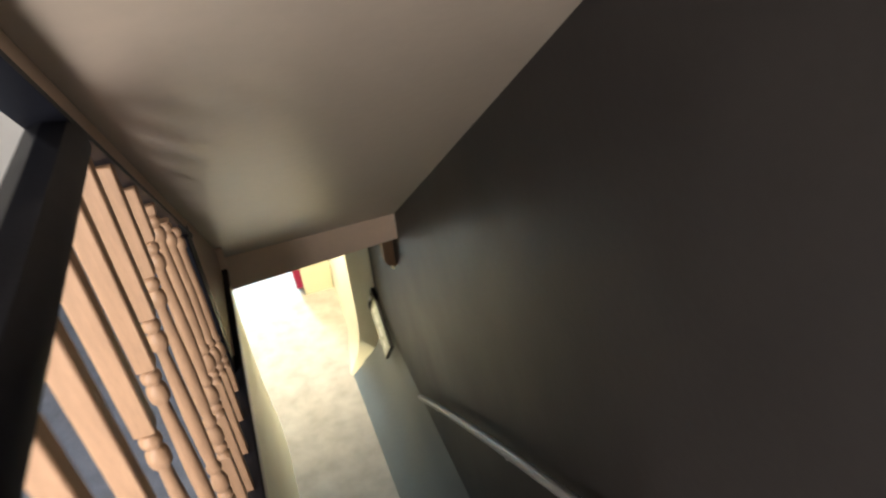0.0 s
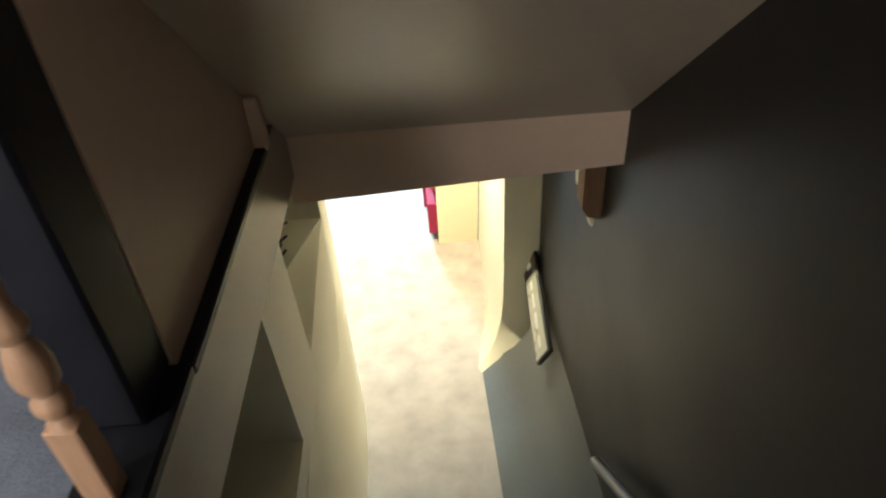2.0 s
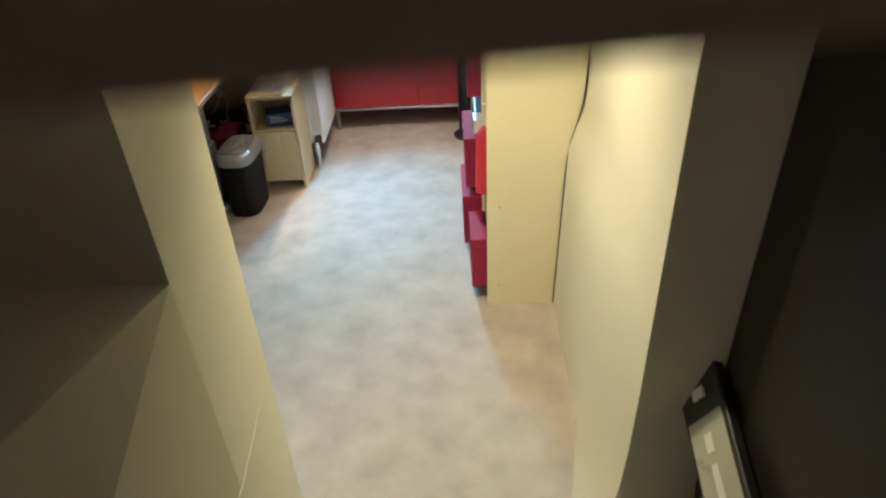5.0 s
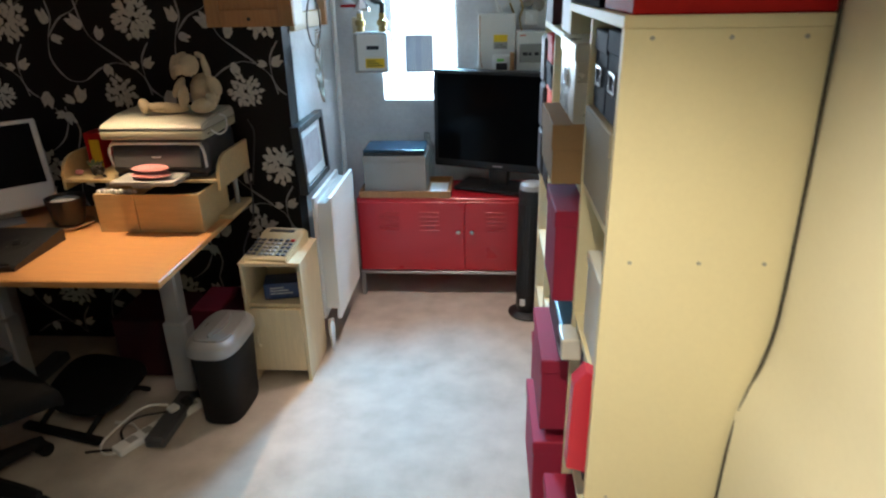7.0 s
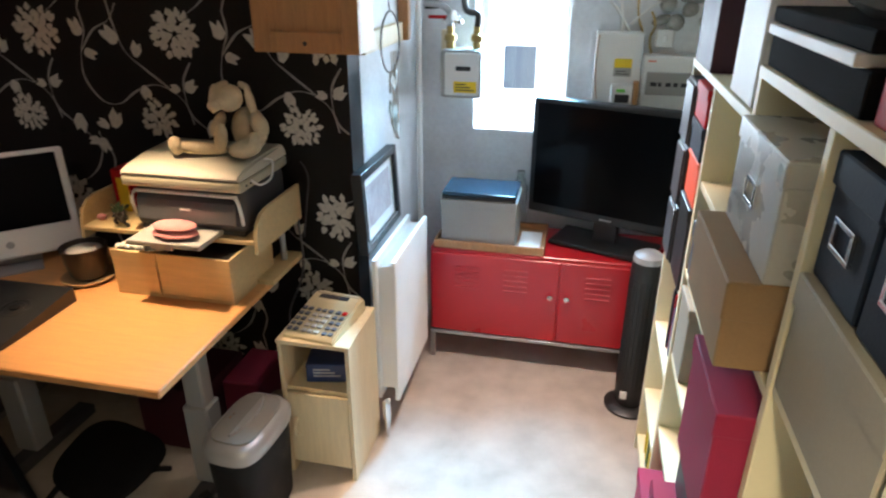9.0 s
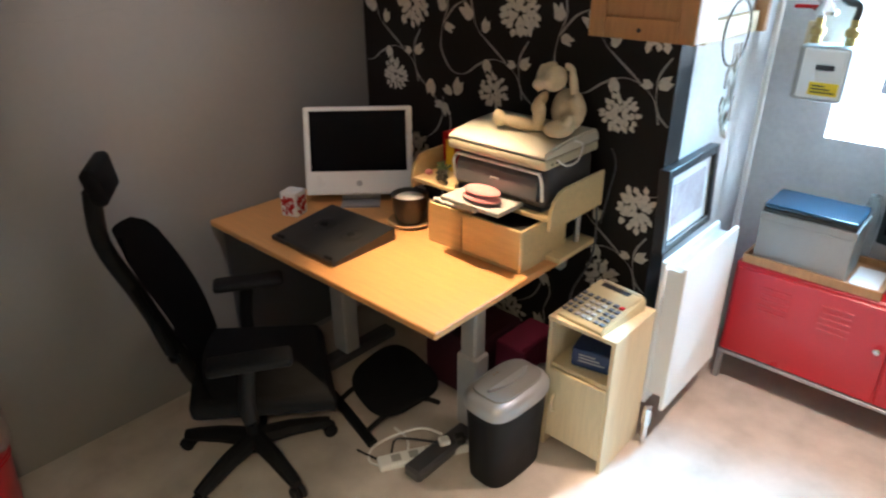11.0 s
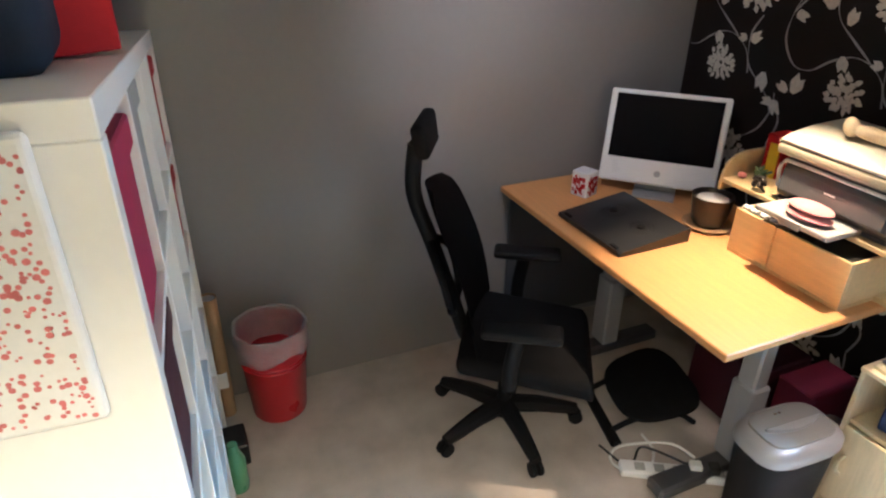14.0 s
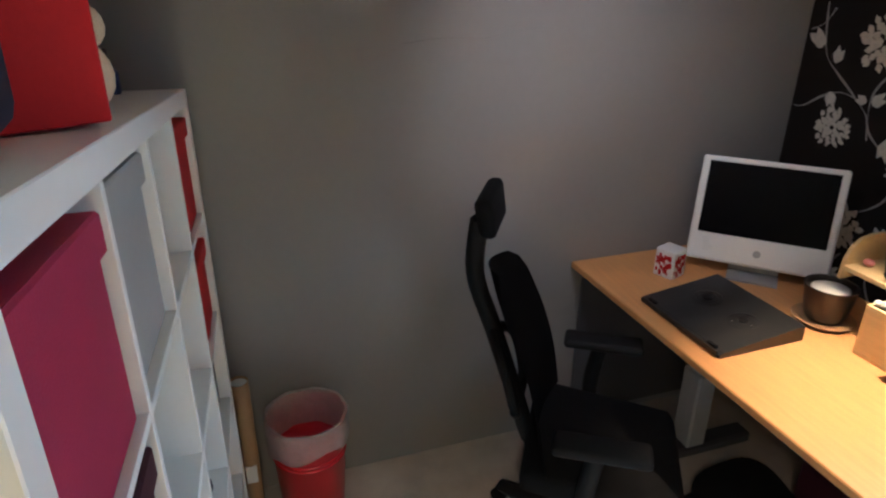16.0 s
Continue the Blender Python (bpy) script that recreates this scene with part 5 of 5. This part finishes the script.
part("disc", lathe(bmesh.new(), [(0.055, 0), (0.055, 0.001)], seg=32), RED_CLOTH, cv, "painted raspberry disc").matrix_local = pose(0.0225, -0.19, 1.61, 0, 90, 0)
ring = bmesh.new()
for k in range(34):
    a = 2 * math.pi * k / 34
    ball(ring, (0.0228, -0.19 + 0.060 * math.cos(a), 1.61 + 0.060 * math.sin(a)), (0.0012, 0.004, 0.004), (0, 0, 0), 8)
part("dot_ring", ring, NAVY, cv, "painted ring of dark dots")
# on top of the cube shelving
TOPZ = 1.7775
bk = thing("fabric_basket", "dark navy fabric basket on the white shelving", "basket", pose(-0.445, -0.165, 1.745))
bm = cube(-0.105, 0.105, -0.16, 0.14, 0, 0.32, 0.035, 3)
for v in bm.verts:
    v.co.x *= 1 + 0.18 * v.co.z
    v.co.y *= 1 + 0.12 * v.co.z
part("body", bm, NAVY, bk, "", True)
lidded_box("gift_box", -0.07, 0.07, -0.13, 0.13, 0, 0.31, RED_BOX, "tall red card box on the white shelving", 0.06).matrix_world = pose(-0.655, -0.095, 1.727, 0, 0, 24)
bm = bmesh.new()
ball(bm, (-0.80, 0.0, 1.714 + 0.05), (0.04, 0.04, 0.05))
ball(bm, (-0.80, 0.005, 1.714 + 0.12), (0.034, 0.034, 0.034))
solid("plush_toy", bm, PLUSH, "small cream plush toy on the white shelving", "soft toy", smooth=True)
for k, (x, h, m) in enumerate(((-0.88, 0.16, GREY_PLASTIC), (-1.0, 0.26, SILVER), (-1.12, 0.14, DARK_CLAY), (-1.27, 0.30, WHITE_PLASTIC), (-1.42, 0.09, BLUE))):
    b = thing("bottle", ("blue glass bottle", "silver flask", "grey bottle")[(2, 1, 0, 1, 0)[k]] + " on the white shelving", "bottle", pose(x, -0.07 - 0.03 * (k % 2), TOPZ * (1 + SAG * (x + 0.11)) - 0.002))
    part("glass", lathe(bmesh.new(), [(0.028, 0), (0.032, 0.01), (0.032, h * 0.6), (0.014, h * 0.78), (0.013, h), (0.010, h)], seg=16), m, b, "", True)
    part("cap", lathe(bmesh.new(), [(0.015, h - 0.01), (0.015, h + 0.015), (0.012, h + 0.018)], seg=14), INK, b, "", True)

# ---- window end ----
def television():
    t = thing("television", "black flat-screen television turned towards the room", "television", pose(0.845, 3.215, 0.632, 0, 0, -20))
    part("stand_base", cube(-0.25, 0.25, -0.13, 0.12, 0, 0.022, 0.01, 2), BLACK_PLASTIC, t)
    part("neck", cube(-0.06, 0.06, -0.02, 0.03, 0.022, 0.16, 0.006), BLACK_PLASTIC, t)
    bm = cube(-0.415, 0.415, -0.03, 0.04, 0.115, 0.70, 0.012, 2)
    bz = part("bezel", bm, BLACK_PLASTIC, t, "glossy black bezel")
    part("screen", cube(-0.385, 0.385, -0.033, -0.0305, 0.165, 0.675), SCREEN, bz, "black screen")
    part("badge", cube(-0.03, 0.03, -0.0325, -0.0305, 0.138, 0.146), SILVER, bz)
television()

tr = thing("wooden_tray", "low brown wooden tray on the red cabinet", "tray")
part("base", cube(0.02, 0.56, 3.01, 3.34, 0.632, 0.640, 0.001), OAK, tr)
for a in ((0.02, 0.56, 3.01, 3.022), (0.02, 0.56, 3.328, 3.34), (0.02, 0.032, 3.022, 3.328), (0.548, 0.56, 3.022, 3.328)):
    part("rim", cube(*a, 0.640, 0.672, 0.001), OAK, tr)
for k in range(3):
    solid("paper", cube(0.43, 0.535, 3.05 + 0.01 * k, 3.25 + 0.01 * k, 0.6405 + 0.003 * k, 0.643 + 0.003 * k), WHITE_CARD, "white paper lying in the wooden tray", "paper")
lidded_box("archive_box", 0.045, 0.415, 3.04, 3.30, 0.6405, 0.875, GREYBOX, "grey lidded box in the wooden tray", 0.035)
lap = thing("laptop", "closed glossy dark blue laptop on the grey box", "laptop")
part("base", cube(0.05, 0.41, 3.045, 3.29, 0.8755, 0.893, 0.005, 2), BLACK_PLASTIC, lap)
part("lid", cube(0.05, 0.41, 3.045, 3.29, 0.8935, 0.912, 0.006, 2), material("blue_black_gloss", (0.01, 0.03, 0.05), 0.15, vary=0.1), lap)
gl = thing("bottle", "clear glass jar on the red cabinet", "jar", pose(0.40, 3.37, 0.6315))
part("glass", lathe(bmesh.new(), [(0.035, 0), (0.04, 0.02), (0.04, 0.22), (0.02, 0.28), (0.02, 0.31), (0.016, 0.31)], seg=18), glassy("jar_glass", (0.8, 0.85, 0.85), 0.05, 0.9), gl, "", True)

def tower_fan():
    f = thing("tower_fan", "tall black tower fan heater on a round base", "fan", pose(1.015, 2.79, 0))
    part("base", lathe(bmesh.new(), [(0.11, 0), (0.112, 0.012), (0.09, 0.028), (0.05, 0.03)], seg=28), BLACK_PLASTIC, f, "", True)
    bm = lathe(bmesh.new(), [(0.06, 0.03), (0.068, 0.06), (0.07, 0.70), (0.066, 0.76)], seg=24)
    body = part("body", bm, BLACK_PLASTIC, f, "", True)
    part("cap", lathe(bmesh.new(), [(0.066, 0.76), (0.062, 0.785), (0.04, 0.80)], seg=24), SILVER, f, "silver top", True)
    for k in range(9):
        a = radians(195 + 14 * k)
        part("grille_slat", sweep(bmesh.new(), [(0.071 * math.cos(a), 0.071 * math.sin(a), 0.14), (0.071 * math.cos(a), 0.071 * math.sin(a), 0.68)], 0.003, 5), BLACK_PLASTIC, body)
    part("sticker", cube(-0.05, -0.02, -0.069, -0.065, 0.08, 0.12), WHITE_CARD, f, "white sticker")
tower_fan()

# gas meter and pipes
gm = thing("gas_meter", "pale grey gas meter with a yellow label", "meter")
part("case", cube(-0.005, 0.195, 3.25, 3.40, 1.32, 1.545, 0.015, 2), GREYBOX, gm)
part("front_plate", cube(0.02, 0.185, 3.243, 3.251, 1.335, 1.535, 0.006), WHITE_PLASTIC, gm, "white index cover")
part("display", cube(0.075, 0.145, 3.239, 3.2445, 1.452, 1.472), INK, gm, "dark counter")
part("yellow_label", cube(0.065, 0.175, 3.239, 3.2445, 1.35, 1.402), YELLOW, gm, "yellow label")
for k in range(3):
    part("label_bar", cube(0.075, 0.165 - 0.02 * k, 3.2375, 3.2395, 1.36 + 0.013 * k, 1.365 + 0.013 * k), INK, gm)
part("spigot", lathe(bmesh.new(), [(0.022, 0), (0.022, 0.03), (0.03, 0.035), (0.03, 0.06), (0.018, 0.07), (0.018, 0.10)], (0.03, 3.33, 1.545), 14), BRASS, gm, "", True)
part("spigot", lathe(bmesh.new(), [(0.022, 0), (0.022, 0.03), (0.03, 0.035), (0.03, 0.06), (0.018, 0.07), (0.018, 0.10)], (0.16, 3.33, 1.545), 14), BRASS, gm, "", True)
solid("gas_pipe", sweep(bmesh.new(), curve([(0.03, 3.33, 1.64), (0.03, 3.33, 1.70), (-0.02, 3.33, 1.74), (-0.10, 3.33, 1.745)], 5), 0.016, 10), STEEL, "grey steel gas pipe above the meter", "pipe", smooth=True)
solid("gas_pipe", sweep(bmesh.new(), curve([(0.16, 3.33, 1.64), (0.16, 3.33, 1.70), (0.10, 3.33, 1.73), (0.10, 3.36, 1.9), (0.10, 3.40, 2.19)], 5), 0.016, 10), DARK_CLAY, "dark gas pipe rising to the ceiling", "pipe", smooth=True)
rg = thing("gas_regulator", "silver round gas regulator with a red lever", "regulator", pose(0.05, 3.30, 1.66))
part("dome", lathe(bmesh.new(), [(0.045, 0), (0.05, 0.015), (0.03, 0.035), (0.015, 0.06)], seg=20), CHROME, rg, "", True)
part("lever", cube(-0.12, -0.03, -0.01, 0.01, 0.02, 0.035, 0.003), RED_BOX, rg, "red lever")
solid("gas_backboard", cube(-0.03, 0.0, 3.40, 3.449, 1.30, 1.62, 0.002), PALE_WOOD, "narrow wooden backboard beside the meter", "board")
solid("dark_pipe", sweep(bmesh.new(), [(-0.07, 3.36, 1.72), (-0.07, 3.36, 2.19)], 0.035, 12), DARK_CLAY, "thick dark pipe in the corner", "pipe", smooth=True)
solid("white_pipe", sweep(bmesh.new(), [(-0.095, 3.20, 0.0), (-0.095, 3.20, 2.19)], 0.013, 10), RAD_WHITE, "white painted pipe up the corner", "pipe", smooth=True)

# electricity board
el = thing("electric_cupboard", "white electrical enclosure with a warning label", "electrical box")
part("case", cube(0.715, 0.93, 3.36, 3.449, 1.28, 1.63, 0.006, 2), WHITE_PLASTIC, el)
part("warning_label", cube(0.805, 0.885, 3.356, 3.3595, 1.475, 1.515), YELLOW, el, "yellow warning label")
part("label_lower", cube(0.805, 0.885, 3.356, 3.3595, 1.435, 1.474), GREYBOX, el, "grey label text")
for k in range(2):
    part("label_bar", cube(0.815, 0.875 - 0.015 * k, 3.354, 3.3562, 1.445 + 0.012 * k, 1.449 + 0.012 * k), INK, el)
sm = thing("smart_meter", "small white meter with a green lit strip", "meter")
part("case", cube(0.80, 0.90, 3.30, 3.358, 1.27, 1.405, 0.008, 2), WHITE_PLASTIC, sm)
part("green_strip", cube(0.825, 0.865, 3.296, 3.3005, 1.372, 1.386), material("green_label", (0.12, 0.55, 0.06), 0.4, vary=0.05), sm, "green strip")
part("display", cube(0.82, 0.885, 3.296, 3.3005, 1.325, 1.362), INK, sm, "dark display")
part("red_mark", cube(0.825, 0.85, 3.296, 3.3005, 1.30, 1.315), RED_BOX, sm)
solid("timber_backing", cube(0.90, 0.925, 3.30, 3.358, 1.25, 1.42, 0.002), OAK, "strip of brown timber beside the meter", "timber")
fb = thing("fuse_box", "white consumer unit with a grey flap", "fuse box")
part("case", cube(0.935, 1.185, 3.34, 3.449, 1.28, 1.535, 0.008, 2), WHITE_PLASTIC, fb)
part("flap", cube(0.955, 1.165, 3.333, 3.3405, 1.36, 1.465, 0.003), GREYBOX, fb, "smoked grey flap")
for k, w in enumerate((0.028, 0.016, 0.024, 0.02, 0.03)):
    part("label_bar", cube(0.975 + 0.034 * k, 0.975 + 0.034 * k + w, 3.331, 3.3332, 1.40, 1.418), INK, fb)
part("mark", cube(0.955, 0.99, 3.338, 3.3402, 1.508, 1.514), ORANGE_RED, fb)
sk = thing("socket", "white surface-mounted electrical switch", "switch")
part("case", cube(0.98, 1.06, 3.40, 3.449, 1.565, 1.645, 0.006), WHITE_PLASTIC, sk)
part("rocker", cube(1.01, 1.03, 3.396, 3.4005, 1.59, 1.62, 0.002), RAD_WHITE, sk)
stone_patch = thing("bare_stone", "patch of bare rough stone in the wall", "stone")
rs = random.Random(4)
for k in range(16):
    bm = bmesh.new()
    ball(bm, (0.95 + 0.03 * k % 0.3 + rs.uniform(0, 0.2), 3.43, 1.66 + rs.uniform(0, 0.22)), (rs.uniform(0.03, 0.07), 0.03, rs.uniform(0.02, 0.045)), (0, rs.uniform(-25, 25), 0), 8)
    part("stone", bm, STONE, stone_patch, "", True)
cable([(0.75, 3.43, 2.19), (0.77, 3.43, 1.95), (0.80, 3.43, 1.80), (0.83, 3.42, 1.63)], 0.011, WHITE_PLASTIC, "thick white electrical cable")
cable([(0.66, 3.43, 1.98), (0.72, 3.43, 1.82), (0.80, 3.42, 1.72), (0.86, 3.42, 1.63)], 0.008, WHITE_PLASTIC, "white electrical cable to the enclosure")
cable([(0.90, 3.43, 2.19), (0.885, 3.43, 1.9), (0.89, 3.43, 1.72), (0.92, 3.43, 1.63)], 0.006, BRASS, "yellow and green earth cable on the wall")
cable([(0.86, 3.42, 1.66), (0.95, 3.42, 1.74), (1.05, 3.42, 1.80), (1.2, 3.42, 1.84)], 0.006, WHITE_PLASTIC, "thin white electrical cable")
cable([(0.95, 3.42, 1.72), (0.97, 3.41, 1.66), (0.955, 3.42, 1.60), (0.97, 3.42, 1.53)], 0.006, BRASS, "green and yellow earth cable")
cable([(0.725, 3.352, 1.62), (0.722, 3.352, 1.5), (0.728, 3.352, 1.38), (0.74, 3.352, 1.33)], 0.003, OAK, "thin brown wire down the enclosure")

# ---- radiator wall ----
pf = thing("framed_picture", "black-framed print standing on the radiator", "picture", pose(-0.145, 2.63, 0.842, 0, -3, 0))
y0, y1, h = -0.235, 0.235, 0.338
for a in ((y0, y0 + 0.034, 0, h), (y1 - 0.034, y1, 0, h), (y0 + 0.034, y1 - 0.034, 0, 0.034), (y0 + 0.034, y1 - 0.034, h - 0.034, h)):
    part("frame", cube(0, 0.042, *a, 0.002), BLACK_PLASTIC, pf)
part("mount", cube(0.018, 0.026, y0 + 0.034, y1 - 0.034, 0.034, h - 0.034), WHITE_CARD, pf, "white mount")
part("print", cube(0.026, 0.0275, y0 + 0.085, y1 - 0.085, 0.085, h - 0.075), material("faded_print", (0.24, 0.18, 0.19), 0.5, vary=0.5, scale=14, mottle=(0.55, 0.50, 0.50)), pf, "faded reddish print")
wc = thing("wall_cupboard", "honey oak wall cupboard with a panelled door", "cupboard")
part("carcass", cube(-0.438, -0.058, 2.303, 2.432, 1.64, 2.18, 0.002), PALE_WOOD, wc)
d = part("door", cube(-0.438, -0.058, 2.28, 2.302, 1.64, 2.18, 0.003), OAK, wc)
part("knot", lathe(bmesh.new(), [(0.008, 0), (0.006, 0.001)], seg=12), INK, d).matrix_local = pose(-0.25, 2.2705, 1.672, 90, 0, 0)
for a in ((-0.438, -0.378, 1.64, 2.18), (-0.118, -0.058, 1.64, 2.18), (-0.378, -0.118, 1.64, 1.71), (-0.378, -0.118, 2.11, 2.18)):
    part("rail", cube(a[0], a[1], 2.271, 2.2805, a[2], a[3], 0.003), OAK, d)
solid("coat_board", cube(-0.164, -0.140, 2.57, 3.10, 1.60, 1.68, 0.003), PALE_WOOD, "pale wooden hook board on the white wall", "board")
solid("oak_post", cube(-0.164, -0.115, 3.10, 3.14, 1.60, 2.19, 0.003), OAK, "honey oak strip up the wall", "strip")
dc = thing("dream_catcher", "small hoop dream catcher with hanging feathers", "dream catcher")
n = 28
part("hoop", sweep(bmesh.new(), [(-0.08, 2.70 + 0.125 * math.cos(2 * math.pi * i / n), 1.635 + 0.115 * math.sin(2 * math.pi * i / n)) for i in range(n + 1)], 0.004, 6), DARK_CLAY, dc, "", True)
part("cord", sweep(bmesh.new(), [(-0.095, 2.70, 1.92), (-0.08, 2.70, 1.75)], 0.002, 5), DARK_CLAY, dc)
part("peg", cube(-0.164, -0.085, 2.712, 2.728, 1.905, 1.925, 0.002), PALE_WOOD, dc)
PALE_FEATHER = material("pale_feather", (0.50, 0.46, 0.40), 0.8, vary=0.2, scale=30)
rf = random.Random(6)
for k in range(15):
    y, z = 2.62 + 0.12 * rf.random(), 1.55 - 0.24 * k / 15
    bm = bmesh.new()
    prism(bm, [(y, z), (y + 0.018, z - 0.03), (y + 0.004 + 0.02 * rf.uniform(-1, 1), z - 0.085), (y - 0.016, z - 0.035)], "x", -0.078 + 0.01 * rf.random(), -0.064)
    part("feather", bm, PALE_FEATHER if k % 4 else TAUPE, dc)
for y in (2.69, 2.72, 2.75):
    part("thread", sweep(bmesh.new(), [(-0.075, y, 1.60), (-0.072, y + 0.01, 1.30)], 0.002, 5), KRAFT, dc)

# ---- by the grey wall ----
bn = thing("waste_bin", "red metal waste bin lined with a thin clear bag", "bin", pose(-1.655, 0.33, 0))
part("shell", lathe(bmesh.new(), [(0.110, 0), (0.114, 0.006), (0.142, 0.415), (0.145, 0.420), (0.141, 0.420), (0.138, 0.41), (0.108, 0.012), (0.02, 0.010)], seg=32), RED_METAL, bn, "", True)
for z in (0.265, 0.283):
    part("bead_ring", lathe(bmesh.new(), [(0.1135 + z * 0.0685, z), (0.1175 + z * 0.0685, z + 0.005), (0.1135 + z * 0.0685, z + 0.011)], seg=32), RED_METAL, bn, "", True)
bm = bmesh.new()
rb = random.Random(2)
prof = [(0.141, 0.316), (0.147, 0.322), (0.149, 0.345), (0.150, 0.375), (0.151, 0.402), (0.152, 0.428), (0.148, 0.438), (0.138, 0.436), (0.134, 0.412), (0.128, 0.36), (0.118, 0.23), (0.104, 0.08), (0.03, 0.03)]
rings, n = [], 44
for r, z in prof:
    rings.append([bm.verts.new(((r + 0.0028 * math.sin(9 * a0 + 60 * z) + rb.uniform(-0.001, 0.001)) * math.cos(a0), (r + 0.0028 * math.sin(9 * a0 + 60 * z)) * math.sin(a0), z + 0.003 * math.sin(3 * a0 + 9 * r) + (0.016 * math.sin(2 * a0 + 0.6) + 0.008 * math.sin(5 * a0) if z < 0.33 and r > 0.13 else 0))) for a0 in [2 * math.pi * i / n for i in range(n)]])
for a, b in zip(rings, rings[1:]):
    for i in range(n):
        bm.faces.new((a[i], a[(i + 1) % n], b[(i + 1) % n], b[i]))
bagmat = material("clear_bag", (0.78, 0.74, 0.76), 0.35, vary=0.1, scale=25, fine=90, bump=0.5)
bagmat.node_tree.nodes["Principled BSDF"].inputs["Alpha"].default_value = 0.34
part("bag", bm, bagmat, bn, "thin clear bin bag", True)
tb = thing("cardboard_tube", "brown cardboard poster tube standing by the bin", "tube", pose(-1.70, 0.115, 0, 0, 2, 0))
part("tube", lathe(bmesh.new(), [(0.033, 0), (0.033, 0.60), (0.029, 0.60), (0.029, 0.02)], seg=22), KRAFT, tb, "", True)
part("end_cap", lathe(bmesh.new(), [(0.029, 0.585), (0.029, 0.592), (0.01, 0.592)], seg=22), WHITE_PLASTIC, tb, "white end cap", True)
part("sticker", cube(0.0, 0.034, -0.02, 0.02, 0.16, 0.24, 0.002), WHITE_CARD, tb)
tb2 = thing("cardboard_tube", "dark rolled tube standing behind the poster tube", "tube", pose(-1.745, 0.10, 0))
part("tube", lathe(bmesh.new(), [(0.025, 0), (0.025, 0.32), (0.02, 0.32)], seg=18), DARK_CLAY, tb2, "", True)
solid("black_case", cube(-1.50, -1.36, 0.05, 0.16, 0, 0.10, 0.006), BLACK_PLASTIC, "small black case on the carpet", "case", )
gb = thing("bottle", "green plastic bottle on the carpet", "bottle", pose(-1.26, 0.10, 0))
part("glass", lathe(bmesh.new(), [(0.035, 0), (0.038, 0.02), (0.038, 0.14), (0.02, 0.19), (0.018, 0.22), (0.012, 0.22)], seg=18), material("green_plastic", (0.10, 0.30, 0.16), 0.3, vary=0.1), gb, "", True)
solid("wall_crack", sweep(bmesh.new(), curve([(-1.7995, 0.75, 1.685), (-1.7995, 0.90, 1.70), (-1.7995, 1.05, 1.695), (-1.7995, 1.16, 1.715), (-1.7995, 1.28, 1.72)], 5), 0.0016, 5), GREY_WALL, "ridge of old plaster on the grey wall", "plaster ridge")

# ---- stair wall ----
sg = thing("word_sign", "long black-framed sign with pale lettering leaning on the wall", "sign", pose(1.522, -0.755, 0.595, 19, 16, 3))
part("frame", cube(-0.012, 0.018, -0.33, 0.33, -0.09, 0.09, 0.004), BLACK_PLASTIC, sg)
part("face", cube(-0.015, -0.0125, -0.315, 0.20, -0.074, 0.074), material("pale_sign_face", (0.42, 0.42, 0.34), 0.3, vary=0.08), sg, "pale glossy face")
for k, (y, l, w) in enumerate(((0.265, 0.03, 0.05), (0.13, 0.05, 0.03), (0.03, 0.09, 0.025), (-0.10, 0.10, 0.03), (-0.23, 0.07, 0.025))):
    part("letter_bar", cube(-0.0175, -0.0152 if k else -0.012, y - l / 2, y + l / 2, -w / 2, w / 2, 0.0), WHITE_PLASTIC, sg)
tm = thing("timber_block", "rough sawn timber end sticking out of the wall", "timber")
OLD_TIMBER = material("old_timber", (0.20, 0.115, 0.06), 0.75, vary=0.25, scale=10, fine=80, bump=0.4, stretch=(7, 7, 0.8))
part("block", prism(bmesh.new(), [(1.505, 2.0), (1.505, 1.74), (1.53, 1.70), (1.60, 1.68), (1.60, 2.0)], "y", -1.515, -1.43), OLD_TIMBER, tm)
part("plaster_lump", ball(bmesh.new(), (1.57, -1.33, 1.78), (0.045, 0.07, 0.10), (10, 0, 0), 10), CREAM, tm, "lump of pale plaster", True)
part("plaster_tip", ball(bmesh.new(), (1.585, -1.41, 1.64), (0.025, 0.04, 0.06), (15, 0, 0), 10), CREAM, tm, "", True)
# things in the lit recess
bm = bmesh.new()
sweep(bm, curve([(0.22, -1.20, 1.28), (0.26, -1.16, 1.40), (0.24, -1.06, 1.45), (0.20, -1.0, 1.38), (0.24, -0.98, 1.30)], 6), 0.022, 8)
solid("helmet_strap", bm, BLACK_PLASTIC, "thick black looped hose in the wall recess", "hose", pose(0.03, -0.16, 0.12), smooth=True)
tangle = thing("cable_bundle", "tangle of thin black cables in the wall recess", "cables", pose(0.04, -0.14, 0.125))
for k in range(4):
    part("strand", sweep(bmesh.new(), curve([(0.20, -1.22 + 0.03 * k, 1.275), (0.24, -1.20 + 0.05 * k, 1.33 + 0.05 * k), (0.29, -1.12 + 0.06 * k, 1.36 + 0.03 * k)], 5), 0.006, 6), INK, tangle, "", True)
